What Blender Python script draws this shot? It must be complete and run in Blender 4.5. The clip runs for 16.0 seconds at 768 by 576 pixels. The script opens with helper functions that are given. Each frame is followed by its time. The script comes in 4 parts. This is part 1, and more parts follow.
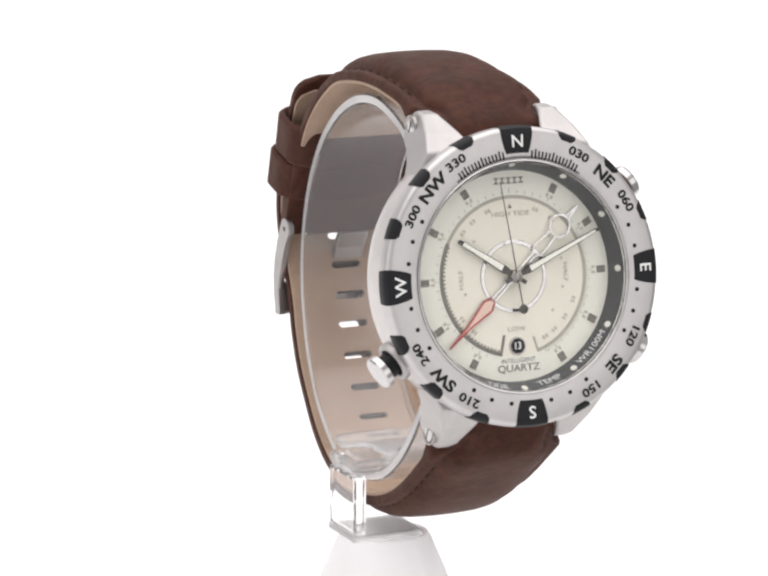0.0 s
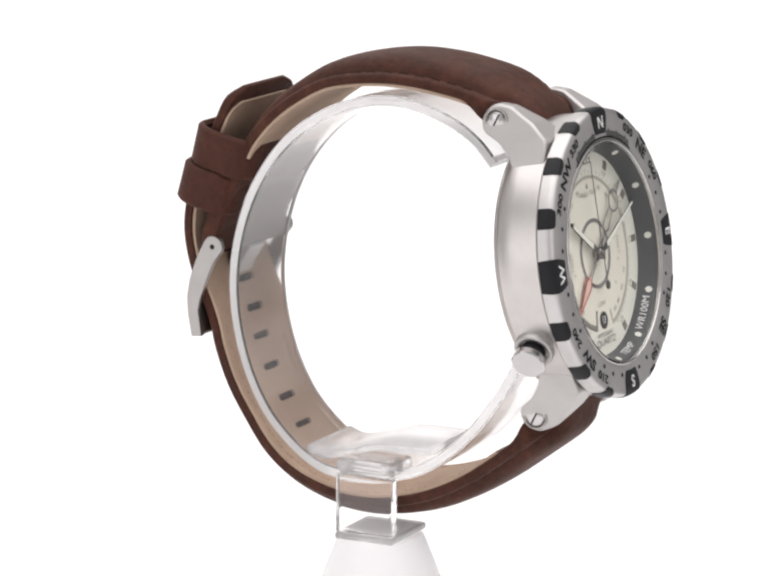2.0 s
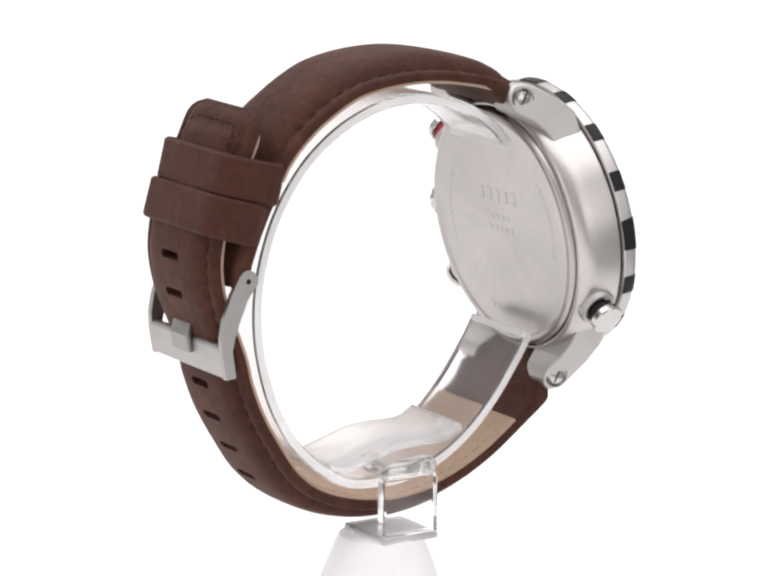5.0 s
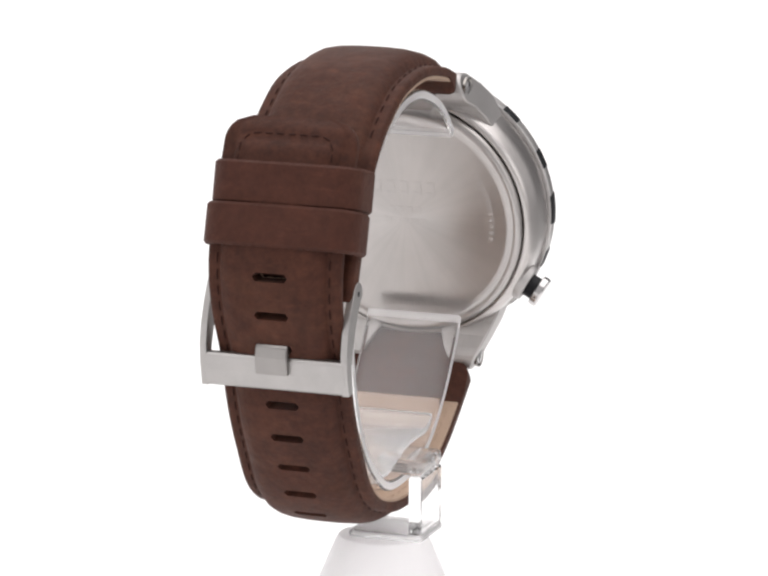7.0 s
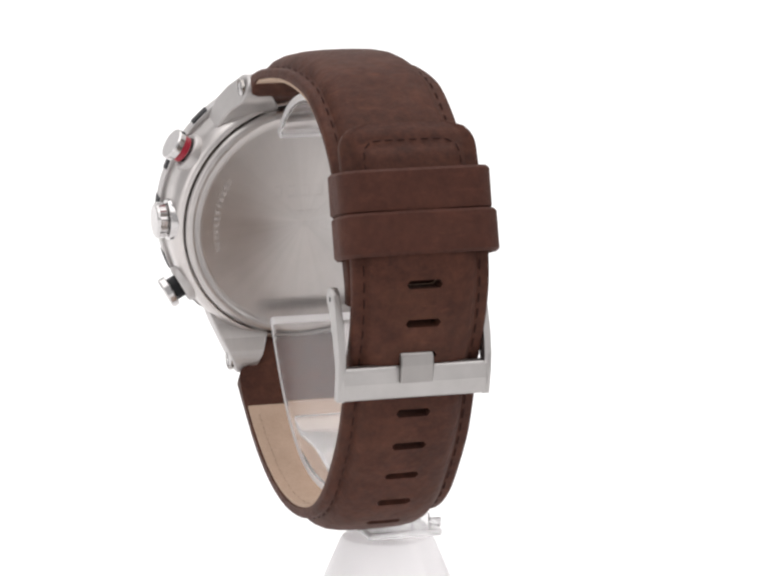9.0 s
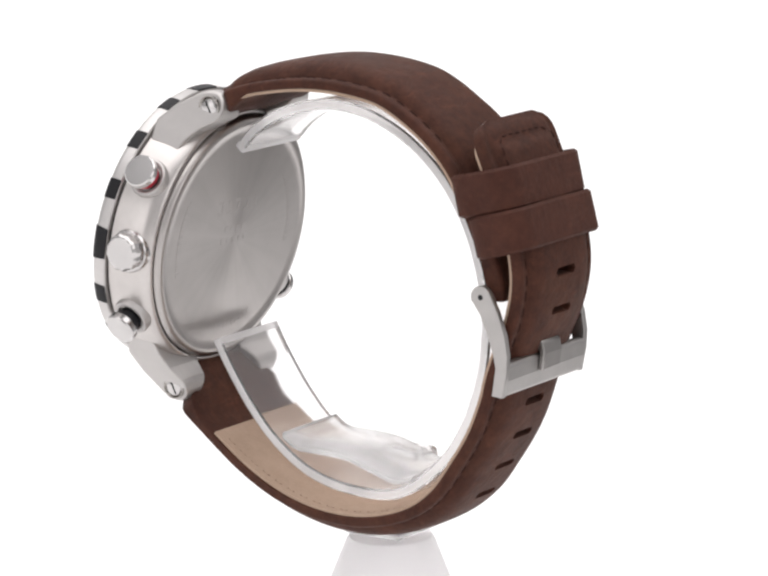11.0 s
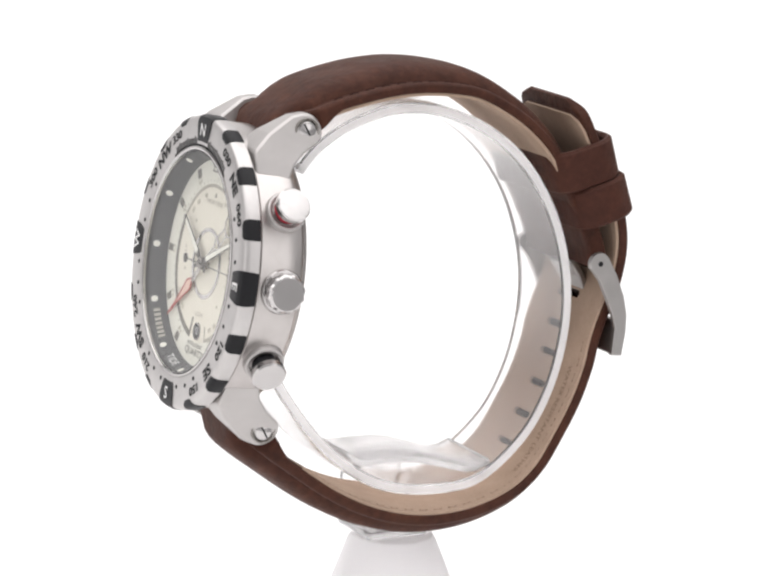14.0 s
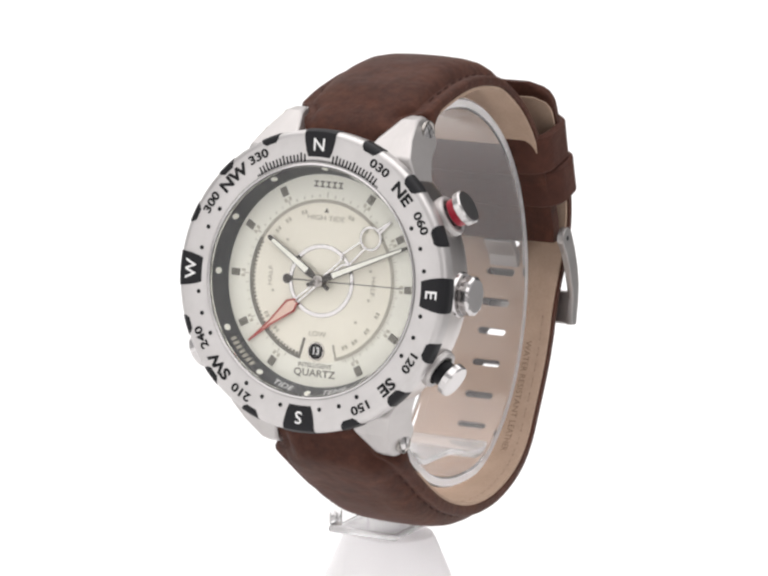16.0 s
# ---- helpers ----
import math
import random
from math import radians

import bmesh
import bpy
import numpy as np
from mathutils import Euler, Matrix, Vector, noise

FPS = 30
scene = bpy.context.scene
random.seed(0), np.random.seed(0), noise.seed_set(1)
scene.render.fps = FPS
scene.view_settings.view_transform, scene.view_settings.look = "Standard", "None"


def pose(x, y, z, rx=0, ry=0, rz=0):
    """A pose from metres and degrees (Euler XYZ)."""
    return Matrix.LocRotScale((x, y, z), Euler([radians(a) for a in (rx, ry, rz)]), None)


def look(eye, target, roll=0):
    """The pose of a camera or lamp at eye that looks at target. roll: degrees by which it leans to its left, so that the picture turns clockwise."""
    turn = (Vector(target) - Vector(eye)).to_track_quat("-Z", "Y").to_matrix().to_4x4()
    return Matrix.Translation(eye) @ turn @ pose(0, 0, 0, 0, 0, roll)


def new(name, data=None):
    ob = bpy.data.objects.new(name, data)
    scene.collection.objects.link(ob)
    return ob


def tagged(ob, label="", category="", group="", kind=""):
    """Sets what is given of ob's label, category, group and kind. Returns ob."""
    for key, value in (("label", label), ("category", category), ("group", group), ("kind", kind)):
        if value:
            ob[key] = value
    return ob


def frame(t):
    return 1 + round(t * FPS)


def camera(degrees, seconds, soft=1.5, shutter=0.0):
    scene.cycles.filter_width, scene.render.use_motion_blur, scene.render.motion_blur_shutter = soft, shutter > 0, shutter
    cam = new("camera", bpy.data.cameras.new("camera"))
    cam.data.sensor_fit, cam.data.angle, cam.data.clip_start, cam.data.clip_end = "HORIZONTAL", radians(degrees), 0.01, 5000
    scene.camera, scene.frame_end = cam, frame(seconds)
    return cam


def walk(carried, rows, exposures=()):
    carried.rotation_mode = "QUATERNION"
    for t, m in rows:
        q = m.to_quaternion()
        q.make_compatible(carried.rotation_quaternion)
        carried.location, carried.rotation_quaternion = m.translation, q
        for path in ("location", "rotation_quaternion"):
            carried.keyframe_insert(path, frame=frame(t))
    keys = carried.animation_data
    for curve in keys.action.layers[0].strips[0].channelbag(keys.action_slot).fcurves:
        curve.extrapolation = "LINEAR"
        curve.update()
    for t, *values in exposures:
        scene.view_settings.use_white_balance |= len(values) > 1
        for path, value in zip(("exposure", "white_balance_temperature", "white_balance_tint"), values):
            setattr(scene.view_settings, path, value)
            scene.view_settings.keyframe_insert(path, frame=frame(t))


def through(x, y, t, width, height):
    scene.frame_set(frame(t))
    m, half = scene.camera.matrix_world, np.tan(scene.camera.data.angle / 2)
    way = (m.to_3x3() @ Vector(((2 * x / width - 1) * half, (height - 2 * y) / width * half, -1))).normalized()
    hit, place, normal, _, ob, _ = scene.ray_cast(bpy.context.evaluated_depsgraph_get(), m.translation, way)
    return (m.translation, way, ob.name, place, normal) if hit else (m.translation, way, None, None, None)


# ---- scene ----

# Turntable: degrees turned at each time about the upright axis through the origin.
TURN = [
    (0.0, -0.37), (0.5, 9.31), (1.0, 19.06), (1.5, 28.76), (2.0, 38.49), (2.5, 48.15), (3.0, 58.16), (3.5, 67.96),
    (4.5, 87.7), (5.2, 101.2), (6.0, 116.64), (6.5, 126.02), (7.0, 135.48), (7.5, 144.94), (8.0, 154.37), (8.5, 163.86),
    (9.0, 173.36), (9.7, 187.0), (10.6, 204.5), (11.5, 221.98), (12.0, 231.68), (12.5, 241.27), (13.0, 251.02), (13.5, 260.82),
    (14.0, 270.02), (14.5, 279.45), (15.0, 288.87), (15.5, 298.38), (16.0, 307.87),
]
MM = 0.001
FLOOR = -0.075

# ---- camera: fixed on a stand, looking slightly down ----
cam = camera(12.17, 16.0, soft=2.5)
EYE = (-0.0005, -0.5520, 0.1138)
AIM = (-0.0005, 0.0, 0.0)
walk(cam, [(0, look(EYE, AIM, 0.3)), (16, look(EYE, AIM, 0.3))])

# ---- light: white studio with soft boxes ----
world = bpy.data.worlds.new("studio")
scene.world = world
world.use_nodes = True
world.node_tree.nodes["Background"].inputs[0].default_value = (1.0, 0.977, 0.985, 1)
world.node_tree.nodes["Background"].inputs[1].default_value = 0.58


def softbox(name, eye, target, size, watts, tint=(1, 0.972, 0.968)):
    data = bpy.data.lights.new(name, "AREA")
    data.shape, data.size, data.size_y, data.energy, data.color = "RECTANGLE", size[0], size[1], watts, tint
    ob = new(name, data)
    ob.matrix_world = look(eye, target)
    return ob


softbox("softbox_top", (0.1, 0.1, 1.1), (0.1, 0.1, 0), (2.2, 2.0), 22)
softbox("softbox_left", (-0.98, -0.75, 0.18), (0, 0, 0), (0.7, 0.8), 1.7)
softbox("softbox_right", (0.92, -0.84, 0.18), (0, 0, 0), (0.7, 0.8), 1.7)


# ---- materials ----
def nodes_of(name):
    m = bpy.data.materials.new(name)
    m.use_nodes = True
    t = m.node_tree
    return m, t, t.nodes["Principled BSDF"]


def node(t, kind, **inputs):
    n = t.nodes.new(kind)
    for k, v in inputs.items():
        n.inputs[k].default_value = v
    return n


def coords(t, stretch=(1, 1, 1)):
    c = t.nodes.new("ShaderNodeTexCoord")
    m = t.nodes.new("ShaderNodeMapping")
    m.inputs["Scale"].default_value = stretch
    t.links.new(c.outputs["Object"], m.inputs["Vector"])
    return m.outputs["Vector"]


def ramp(t, fac, stops):
    r = t.nodes.new("ShaderNodeValToRGB")
    els = r.color_ramp.elements
    while len(els) < len(stops):
        els.new(0.5)
    for e, (p, c) in zip(els, stops):
        e.position, e.color = p, (*c, 1)
    t.links.new(fac, r.inputs["Fac"])
    return r.outputs["Color"]


def noise_of(t, vec, scale, detail=4, rough=0.6):
    n = node(t, "ShaderNodeTexNoise", Scale=scale, Detail=detail, Roughness=rough)
    t.links.new(vec, n.inputs["Vector"])
    return n.outputs["Fac"]


def bump(t, b, height, strength, distance):
    n = node(t, "ShaderNodeBump", Strength=strength, Distance=distance)
    t.links.new(height, n.inputs["Height"])
    t.links.new(n.outputs["Normal"], b.inputs["Normal"])


def mixed(t, a, b, fac):
    m = t.nodes.new("ShaderNodeMix")
    m.data_type, m.blend_type = "RGBA", "MIX"
    m.inputs[0].default_value = fac
    t.links.new(a, m.inputs[6])
    t.links.new(b, m.inputs[7])
    return m.outputs[2]


def two_tone(name, dark, light, scale, fine, rough, bump_mm=0.05, strength=0.4, stretch=(1, 1, 1), spec=0.5):
    m, t, b = nodes_of(name)
    v = coords(t, stretch)
    mid = tuple((x + y) / 2 for x, y in zip(dark, light))
    big = ramp(t, noise_of(t, v, scale, 5), [(0.3, dark), (0.5, mid), (0.72, light)])
    small = ramp(t, noise_of(t, v, fine, 3), [(0.3, dark), (0.7, light)])
    t.links.new(mixed(t, big, small, 0.35), b.inputs["Base Color"])
    b.inputs["Roughness"].default_value = rough
    b.inputs["Specular IOR Level"].default_value = spec
    bump(t, b, noise_of(t, v, fine, 6, 0.7), strength, bump_mm * MM)
    return m


def steel(name, tint, rough, aniso=0.0, axis="Y", grain=0.0, stretch=(1, 1, 1)):
    m, t, b = nodes_of(name)
    b.inputs["Metallic"].default_value = 1
    v = coords(t, stretch)
    lo, hi = tuple(c * 0.9 for c in tint), tint
    t.links.new(ramp(t, noise_of(t, v, 260, 4), [(0.3, lo), (0.7, hi)]), b.inputs["Base Color"])
    r = t.nodes.new("ShaderNodeMapRange")
    r.inputs["To Min"].default_value, r.inputs["To Max"].default_value = rough * 0.85, rough * 1.2
    t.links.new(noise_of(t, v, 1500, 3), r.inputs["Value"])
    t.links.new(r.outputs["Result"], b.inputs["Roughness"])
    if aniso:
        tan = t.nodes.new("ShaderNodeTangent")
        tan.direction_type, tan.axis = "RADIAL", axis
        b.inputs["Anisotropic"].default_value = aniso
        t.links.new(tan.outputs["Tangent"], b.inputs["Tangent"])
    if grain:
        bump(t, b, noise_of(t, v, 2500, 3), grain, 0.01 * MM)
    return m


def sunray(name, dark, light, rough):
    """Steel brushed outwards from the middle: grain that follows the angle round the out axis."""
    m, t, b = nodes_of(name)
    b.inputs["Metallic"].default_value, b.inputs["Anisotropic"].default_value = 1, 0.8
    flat = coords(t, (1, 0, 1))
    unit = t.nodes.new("ShaderNodeVectorMath")
    unit.operation = "NORMALIZE"
    t.links.new(flat, unit.inputs[0])
    rays = noise_of(t, unit.outputs["Vector"], 3.2, 8, 0.62)
    blot = noise_of(t, coords(t), 150, 4)
    t.links.new(mixed(t, ramp(t, rays, [(0.36, dark), (0.66, light)]), ramp(t, blot, [(0.3, dark), (0.7, light)]), 0.45), b.inputs["Base Color"])
    r = t.nodes.new("ShaderNodeMapRange")
    r.inputs["To Min"].default_value, r.inputs["To Max"].default_value = rough * 0.8, rough * 1.25
    t.links.new(rays, r.inputs["Value"])
    t.links.new(r.outputs["Result"], b.inputs["Roughness"])
    tan = t.nodes.new("ShaderNodeTangent")
    tan.direction_type, tan.axis = "RADIAL", "Y"
    t.links.new(tan.outputs["Tangent"], b.inputs["Tangent"])
    return m


def hide(name, dark, mid, light, scale, rough, spec):
    """Oiled leather: cloudy tone, fine pores, shallow wrinkles, olive pull-up patches and pale scuffs."""
    m, t, b = nodes_of(name)
    v = coords(t)
    cloud = ramp(t, noise_of(t, v, scale, 6, 0.65), [(0.34, dark), (0.5, mid), (0.66, light)])
    pores = ramp(t, noise_of(t, v, 760, 5, 0.7), [(0.38, tuple(0.7 * c for c in dark)), (0.62, light)])
    olive = (light[0] * 1.02, light[1] * 1.25, light[2] * 1.2)
    patch = ramp(t, noise_of(t, coords(t, (0.6, 1.0, 1.3)), scale * 0.55, 5, 0.6), [(0.36, dark), (0.52, mid), (0.68, olive)])
    scuff = ramp(t, noise_of(t, coords(t, (0.35, 1.6, 1.6)), 420, 6, 0.75), [(0.58, mid), (0.72, tuple(1.7 * c for c in light))])
    tone = mixed(t, mixed(t, cloud, patch, 0.4), pores, 0.32)
    t.links.new(mixed(t, tone, scuff, 0.3), b.inputs["Base Color"])
    gloss = t.nodes.new("ShaderNodeMapRange")
    gloss.inputs["To Min"].default_value, gloss.inputs["To Max"].default_value = rough * 0.82, min(1.0, rough * 1.2)
    t.links.new(noise_of(t, v, 260, 5, 0.65), gloss.inputs["Value"])
    t.links.new(gloss.outputs["Result"], b.inputs["Roughness"])
    b.inputs["Specular IOR Level"].default_value = spec
    b.inputs["Sheen Weight"].default_value, b.inputs["Sheen Roughness"].default_value = 0.06, 0.5
    b.inputs["Sheen Tint"].default_value = (0.9, 0.72, 0.64, 1)
    low = node(t, "ShaderNodeBump", Strength=0.8, Distance=0.4 * MM)
    t.links.new(noise_of(t, v, 240, 5, 0.62), low.inputs["Height"])
    fine = node(t, "ShaderNodeBump", Strength=0.8, Distance=0.1 * MM)
    t.links.new(noise_of(t, v, 1400, 5, 0.72), fine.inputs["Height"])
    t.links.new(low.outputs["Normal"], fine.inputs["Normal"])
    t.links.new(fine.outputs["Normal"], b.inputs["Normal"])
    return m


def plain(name, colour, rough, metal=0.0, spec=0.5, fine=1800, vary=0.12):
    m, t, b = nodes_of(name)
    v = coords(t)
    lo = tuple(c * (1 - vary) for c in colour)
    t.links.new(ramp(t, noise_of(t, v, fine, 3), [(0.3, lo), (0.7, colour)]), b.inputs["Base Color"])
    b.inputs["Roughness"].default_value, b.inputs["Metallic"].default_value = rough, metal
    b.inputs["Specular IOR Level"].default_value = spec
    return m


def clear(name, ior, rough, tint=(1, 1, 1), through=1.0):
    m, t, b = nodes_of(name)
    b.inputs["Base Color"].default_value = (*tint, 1)
    b.inputs["Transmission Weight"].default_value = through
    b.inputs["IOR"].default_value, b.inputs["Roughness"].default_value = ior, rough
    return m


LEATHER = hide("brown_leather", (0.023, 0.0076, 0.0050), (0.054, 0.0180, 0.0110), (0.104, 0.0365, 0.0205), 165, 0.66, 0.18)
LOOP_LEATHER = hide("loop_leather", (0.037, 0.0120, 0.0080), (0.058, 0.0195, 0.0125), (0.084, 0.0290, 0.0180), 160, 0.66, 0.18)
LINING = two_tone("tan_lining", (0.37, 0.265, 0.195), (0.48, 0.35, 0.265), 190, 2200, 0.8, 0.05, 0.3, spec=0.3)
THREAD = plain("dark_thread", (0.036, 0.0135, 0.0100), 0.8, spec=0.15)
LINING_THREAD = plain("lining_thread", (0.385, 0.275, 0.205), 0.8)
CASE_STEEL = steel("brushed_case_steel", (0.585, 0.558, 0.543), 0.30, 0.55, "Y", 0.08)
LUG_STEEL = steel("satin_lug_steel", (0.54, 0.521, 0.511), 0.5, 0, "Y", 0.12, (1, 0.3, 0.3))
BEZEL_STEEL = steel("satin_bezel_steel", (0.60, 0.584, 0.575), 0.42, 0, "Y", 0.12)
BACK_STEEL = sunray("sunray_back_steel", (0.43, 0.41, 0.398), (0.51, 0.486, 0.473), 0.30)
BUCKLE_STEEL = steel("blasted_buckle_steel", (0.45, 0.434, 0.424), 0.42, 0, "Y", 0.3)
# Buckle tongue: shade is put into the tint, darker than the buckle's.
SHADED_STEEL = steel("shaded_tongue_steel", (0.33, 0.315, 0.305), 0.36, 0, "Y", 0.2)
POLISHED = steel("polished_steel", (0.60, 0.585, 0.58), 0.19)
HAND_STEEL = steel("hand_steel", (0.36, 0.34, 0.32), 0.25)
HAND_DARK = plain("dark_hand_metal", (0.075, 0.07, 0.065), 0.35, 0.6)
FAINT_PRINT = plain("faint_print", (0.50, 0.48, 0.40), 0.6)
TRACK = two_tone("pale_outer_track", (0.71, 0.708, 0.625), (0.77, 0.767, 0.685), 120, 1500, 0.5, 0.02, 0.1)
BLACK = plain("black_enamel", (0.012, 0.012, 0.014), 0.45, spec=0.22)
PRINT = plain("black_print", (0.014, 0.014, 0.015), 0.55, spec=0.2)
WHITE = plain("white_print", (0.82, 0.82, 0.81), 0.5, vary=0.05)
CREAM = two_tone("cream_dial", (0.70, 0.674, 0.578), (0.76, 0.732, 0.632), 90, 1400, 0.5, 0.02, 0.1)
GREY_PRINT = plain("grey_print", (0.20, 0.19, 0.165), 0.6)
PALE_PRINT = plain("pale_grey_print", (0.42, 0.40, 0.34), 0.6)
RIM_GREY = plain("dark_grey_rim", (0.085, 0.087, 0.09), 0.45, spec=0.3)
LUME = plain("pale_lume", (0.80, 0.80, 0.72), 0.5, vary=0.05)
RED = plain("red_paint", (0.40, 0.07, 0.06), 0.4)
PALE_RED = plain("pale_red_paint", (0.72, 0.52, 0.43), 0.45)
RED_RING = plain("red_ring", (0.36, 0.010, 0.03), 0.3)
ACRYLIC = clear("clear_acrylic", 1.45, 0.03, (0.995, 0.99, 0.99), 0.985)
# Ring edges are whiter and rougher than its faces, which are faintly white.
RING_EDGE = clear("pale_acrylic_edge", 1.4, 0.35, (0.97, 0.96, 0.96), 0.65)
RING_ACRYLIC = clear("hazy_clear_acrylic", 1.43, 0.11, (0.985, 0.975, 0.975), 0.965)
CRYSTAL = clear("coated_crystal", 1.17, 0.0)
FROSTED = clear("frosted_plastic", 1.42, 0.4, (0.94, 0.93, 0.935), 0.5)
MILKY = clear("milky_acrylic", 1.42, 0.25, (0.97, 0.965, 0.965), 0.85)
BACKDROP = plain("white_backdrop", (0.93, 0.93, 0.93), 0.9, spec=0.1, fine=30, vary=0.01)
UNSEEN_WALL = plain("unseen_wall_grey", (0.10, 0.10, 0.105), 0.8, fine=8, vary=0.15)
UNSEEN_FLOOR = plain("unseen_floor_grey", (0.30, 0.30, 0.30), 0.7, fine=8, vary=0.15)
ENGRAVE = steel("engraved_steel", (0.50, 0.477, 0.465), 0.37)
ENGRAVE_DARK = plain("lining_stamp", (0.21, 0.135, 0.09), 0.8)


# ---- mesh helpers: watch space is side (towards 3), up (towards 12), out (off the dial), in millimetres ----
def at(s, u, o):
    return Vector((s, -o, u)) * MM


def part(name, bm, material, parent, label="", smooth=True, angle=35, flats=False):
    me = bpy.data.meshes.new(name)
    bmesh.ops.recalc_face_normals(bm, faces=bm.faces)
    if smooth:
        for f in bm.faces:
            f.smooth = not (flats and (len(f.verts) > 4 or f.calc_area() > 2.5 * MM * MM))
        for e in bm.edges:
            if len(e.link_faces) != 2 or e.calc_face_angle(0) > radians(angle):
                e.smooth = False
    bm.to_mesh(me)
    bm.free()
    me.materials.append(material)
    ob = new(name, me)
    ob.parent = parent
    if label:
        tagged(ob, label)
    return ob


def thing(name, label, category):
    ob = new(name)
    ob.empty_display_size = 0.01
    return tagged(ob, label, category)


def lathe(profile, segs=128, place=None, closed=False):
    """Turn (radius, out) points about the out axis; place maps (side, up, out) to a position."""
    place = place or at
    bm = bmesh.new()
    rows = []
    for r, o in profile:
        if r < 1e-6:
            rows.append([bm.verts.new(place(0, 0, o))])
        else:
            rows.append([bm.verts.new(place(r * math.sin(a), r * math.cos(a), o)) for a in (math.tau * k / segs for k in range(segs))])
    pairs = list(zip(rows, rows[1:])) + ([(rows[-1], rows[0])] if closed else [])
    for a, b in pairs:
        for k in range(segs):
            j = (k + 1) % segs
            loop = [a[k % len(a)], a[j % len(a)], b[j % len(b)], b[k % len(b)]]
            loop = list(dict.fromkeys(loop))
            if len(loop) > 2:
                bm.faces.new(loop)
    return bm


def slab(outline, low, high, place):
    """A plate: outline (x, y), between two heights; place maps (x, y, h)."""
    bm = bmesh.new()
    a = [bm.verts.new(place(x, y, low)) for x, y in outline]
    b = [bm.verts.new(place(x, y, high)) for x, y in outline]
    bm.faces.new(a)
    bm.faces.new(b)
    for k in range(len(a)):
        j = (k + 1) % len(a)
        bm.faces.new((a[k], a[j], b[j], b[k]))
    bmesh.ops.recalc_face_normals(bm, faces=bm.faces)
    return bm


def rounded(bm, width, segments=2, angle=25):
    edges = [e for e in bm.edges if len(e.link_faces) == 2 and e.calc_face_angle(0) > radians(angle)]
    bmesh.ops.bevel(bm, geom=edges, offset=width * MM, segments=segments, affect="EDGES", profile=0.5, clamp_overlap=True)
    return bm


def joined(*meshes):
    bm = bmesh.new()
    for m in meshes:
        me = bpy.data.meshes.new("join")
        m.to_mesh(me)
        m.free()
        bm.from_mesh(me)
        bpy.data.meshes.remove(me)
    return bm


def smooth_path(points, step):
    """Catmull-Rom through the points, resampled at even steps."""
    p = np.array(points, float)
    ext = np.vstack([2 * p[0] - p[1], p, 2 * p[-1] - p[-2]])
    fine = []
    for i in range(1, len(ext) - 2):
        a, b, c, d = ext[i - 1], ext[i], ext[i + 1], ext[i + 2]
        for k in range(16):
            t = k / 16
            fine.append(0.5 * (2 * b + (c - a) * t + (2 * a - 5 * b + 4 * c - d) * t * t + (3 * b - a - 3 * c + d) * t ** 3))
    fine.append(p[-1])
    fine = np.array(fine)
    arc = np.r_[0, np.cumsum(np.linalg.norm(np.diff(fine, axis=0), axis=1))]
    stops = np.linspace(0, arc[-1], max(2, int(arc[-1] / step) + 1))
    return fine, arc, stops


def letters(text, size, wide=1.0, bold=0.0):
    """Flat mesh of a line of text, centred, in millimetres on x and y."""
    cu = bpy.data.curves.new("text", "FONT")
    cu.body, cu.size, cu.align_x, cu.align_y, cu.offset = text, 1.0, "CENTER", "CENTER", bold
    cu.resolution_u = 3
    ob = new("text", cu)
    me = bpy.data.meshes.new_from_object(ob.evaluated_get(bpy.context.evaluated_depsgraph_get()))
    bm = bmesh.new()
    bm.from_mesh(me)
    bpy.data.objects.remove(ob)
    bpy.data.curves.remove(cu)
    bpy.data.meshes.remove(me)
    for v in bm.verts:
        v.co = Vector((v.co.x * size * wide, v.co.y * size, 0))
    return bm


def bent(bm, radius, angle, height, inward=False):
    """Bend flat letters round the dial at a radius and a clock angle; height gives out for a radius."""
    for v in bm.verts:
        x, y = v.co.x, v.co.y
        r = radius - y if inward else radius + y
        a = radians(angle) + (-x if inward else x) / radius
        v.co = at(r * math.sin(a), r * math.cos(a), height(r))
    return bm


def laid(bm, s, u, o, turn=0.0):
    c, k = math.cos(radians(turn)), math.sin(radians(turn))
    for v in bm.verts:
        x, y = v.co.x, v.co.y
        v.co = at(s + c * x + k * y, u - k * x + c * y, o)
    return bm


def ring_patch(angle, profile, halves, depth=0.5, cols=8):
    """A curved inlay on a turned profile: (radius, out) points with a half width each."""
    bm = bmesh.new()
    mid = Vector((15.0, -3.0))
    top, low = [], []
    for (r, o), h in zip(profile, halves):
        inner = Vector((r, o)) + (mid - Vector((r, o))).normalized() * depth
        rows = []
        for rr, oo in ((r, o), inner):
            row = []
            for k in range(cols + 1):
                a = radians(angle) + (2 * k / cols - 1) * h / r
                row.append(bm.verts.new(at(rr * math.sin(a), rr * math.cos(a), oo)))
            rows.append(row)
        top.append(rows[0])
        low.append(rows[1])
    for g in (top, low):
        for i in range(len(g) - 1):
            for k in range(cols):
                bm.faces.new((g[i][k], g[i][k + 1], g[i + 1][k + 1], g[i + 1][k]))
    for i in range(len(top) - 1):
        for k in (0, cols):
            bm.faces.new((top[i][k], top[i + 1][k], low[i + 1][k], low[i][k]))
    for i in (0, len(top) - 1):
        for k in range(cols):
            bm.faces.new((top[i][k], top[i][k + 1], low[i][k + 1], low[i][k]))
    return bm


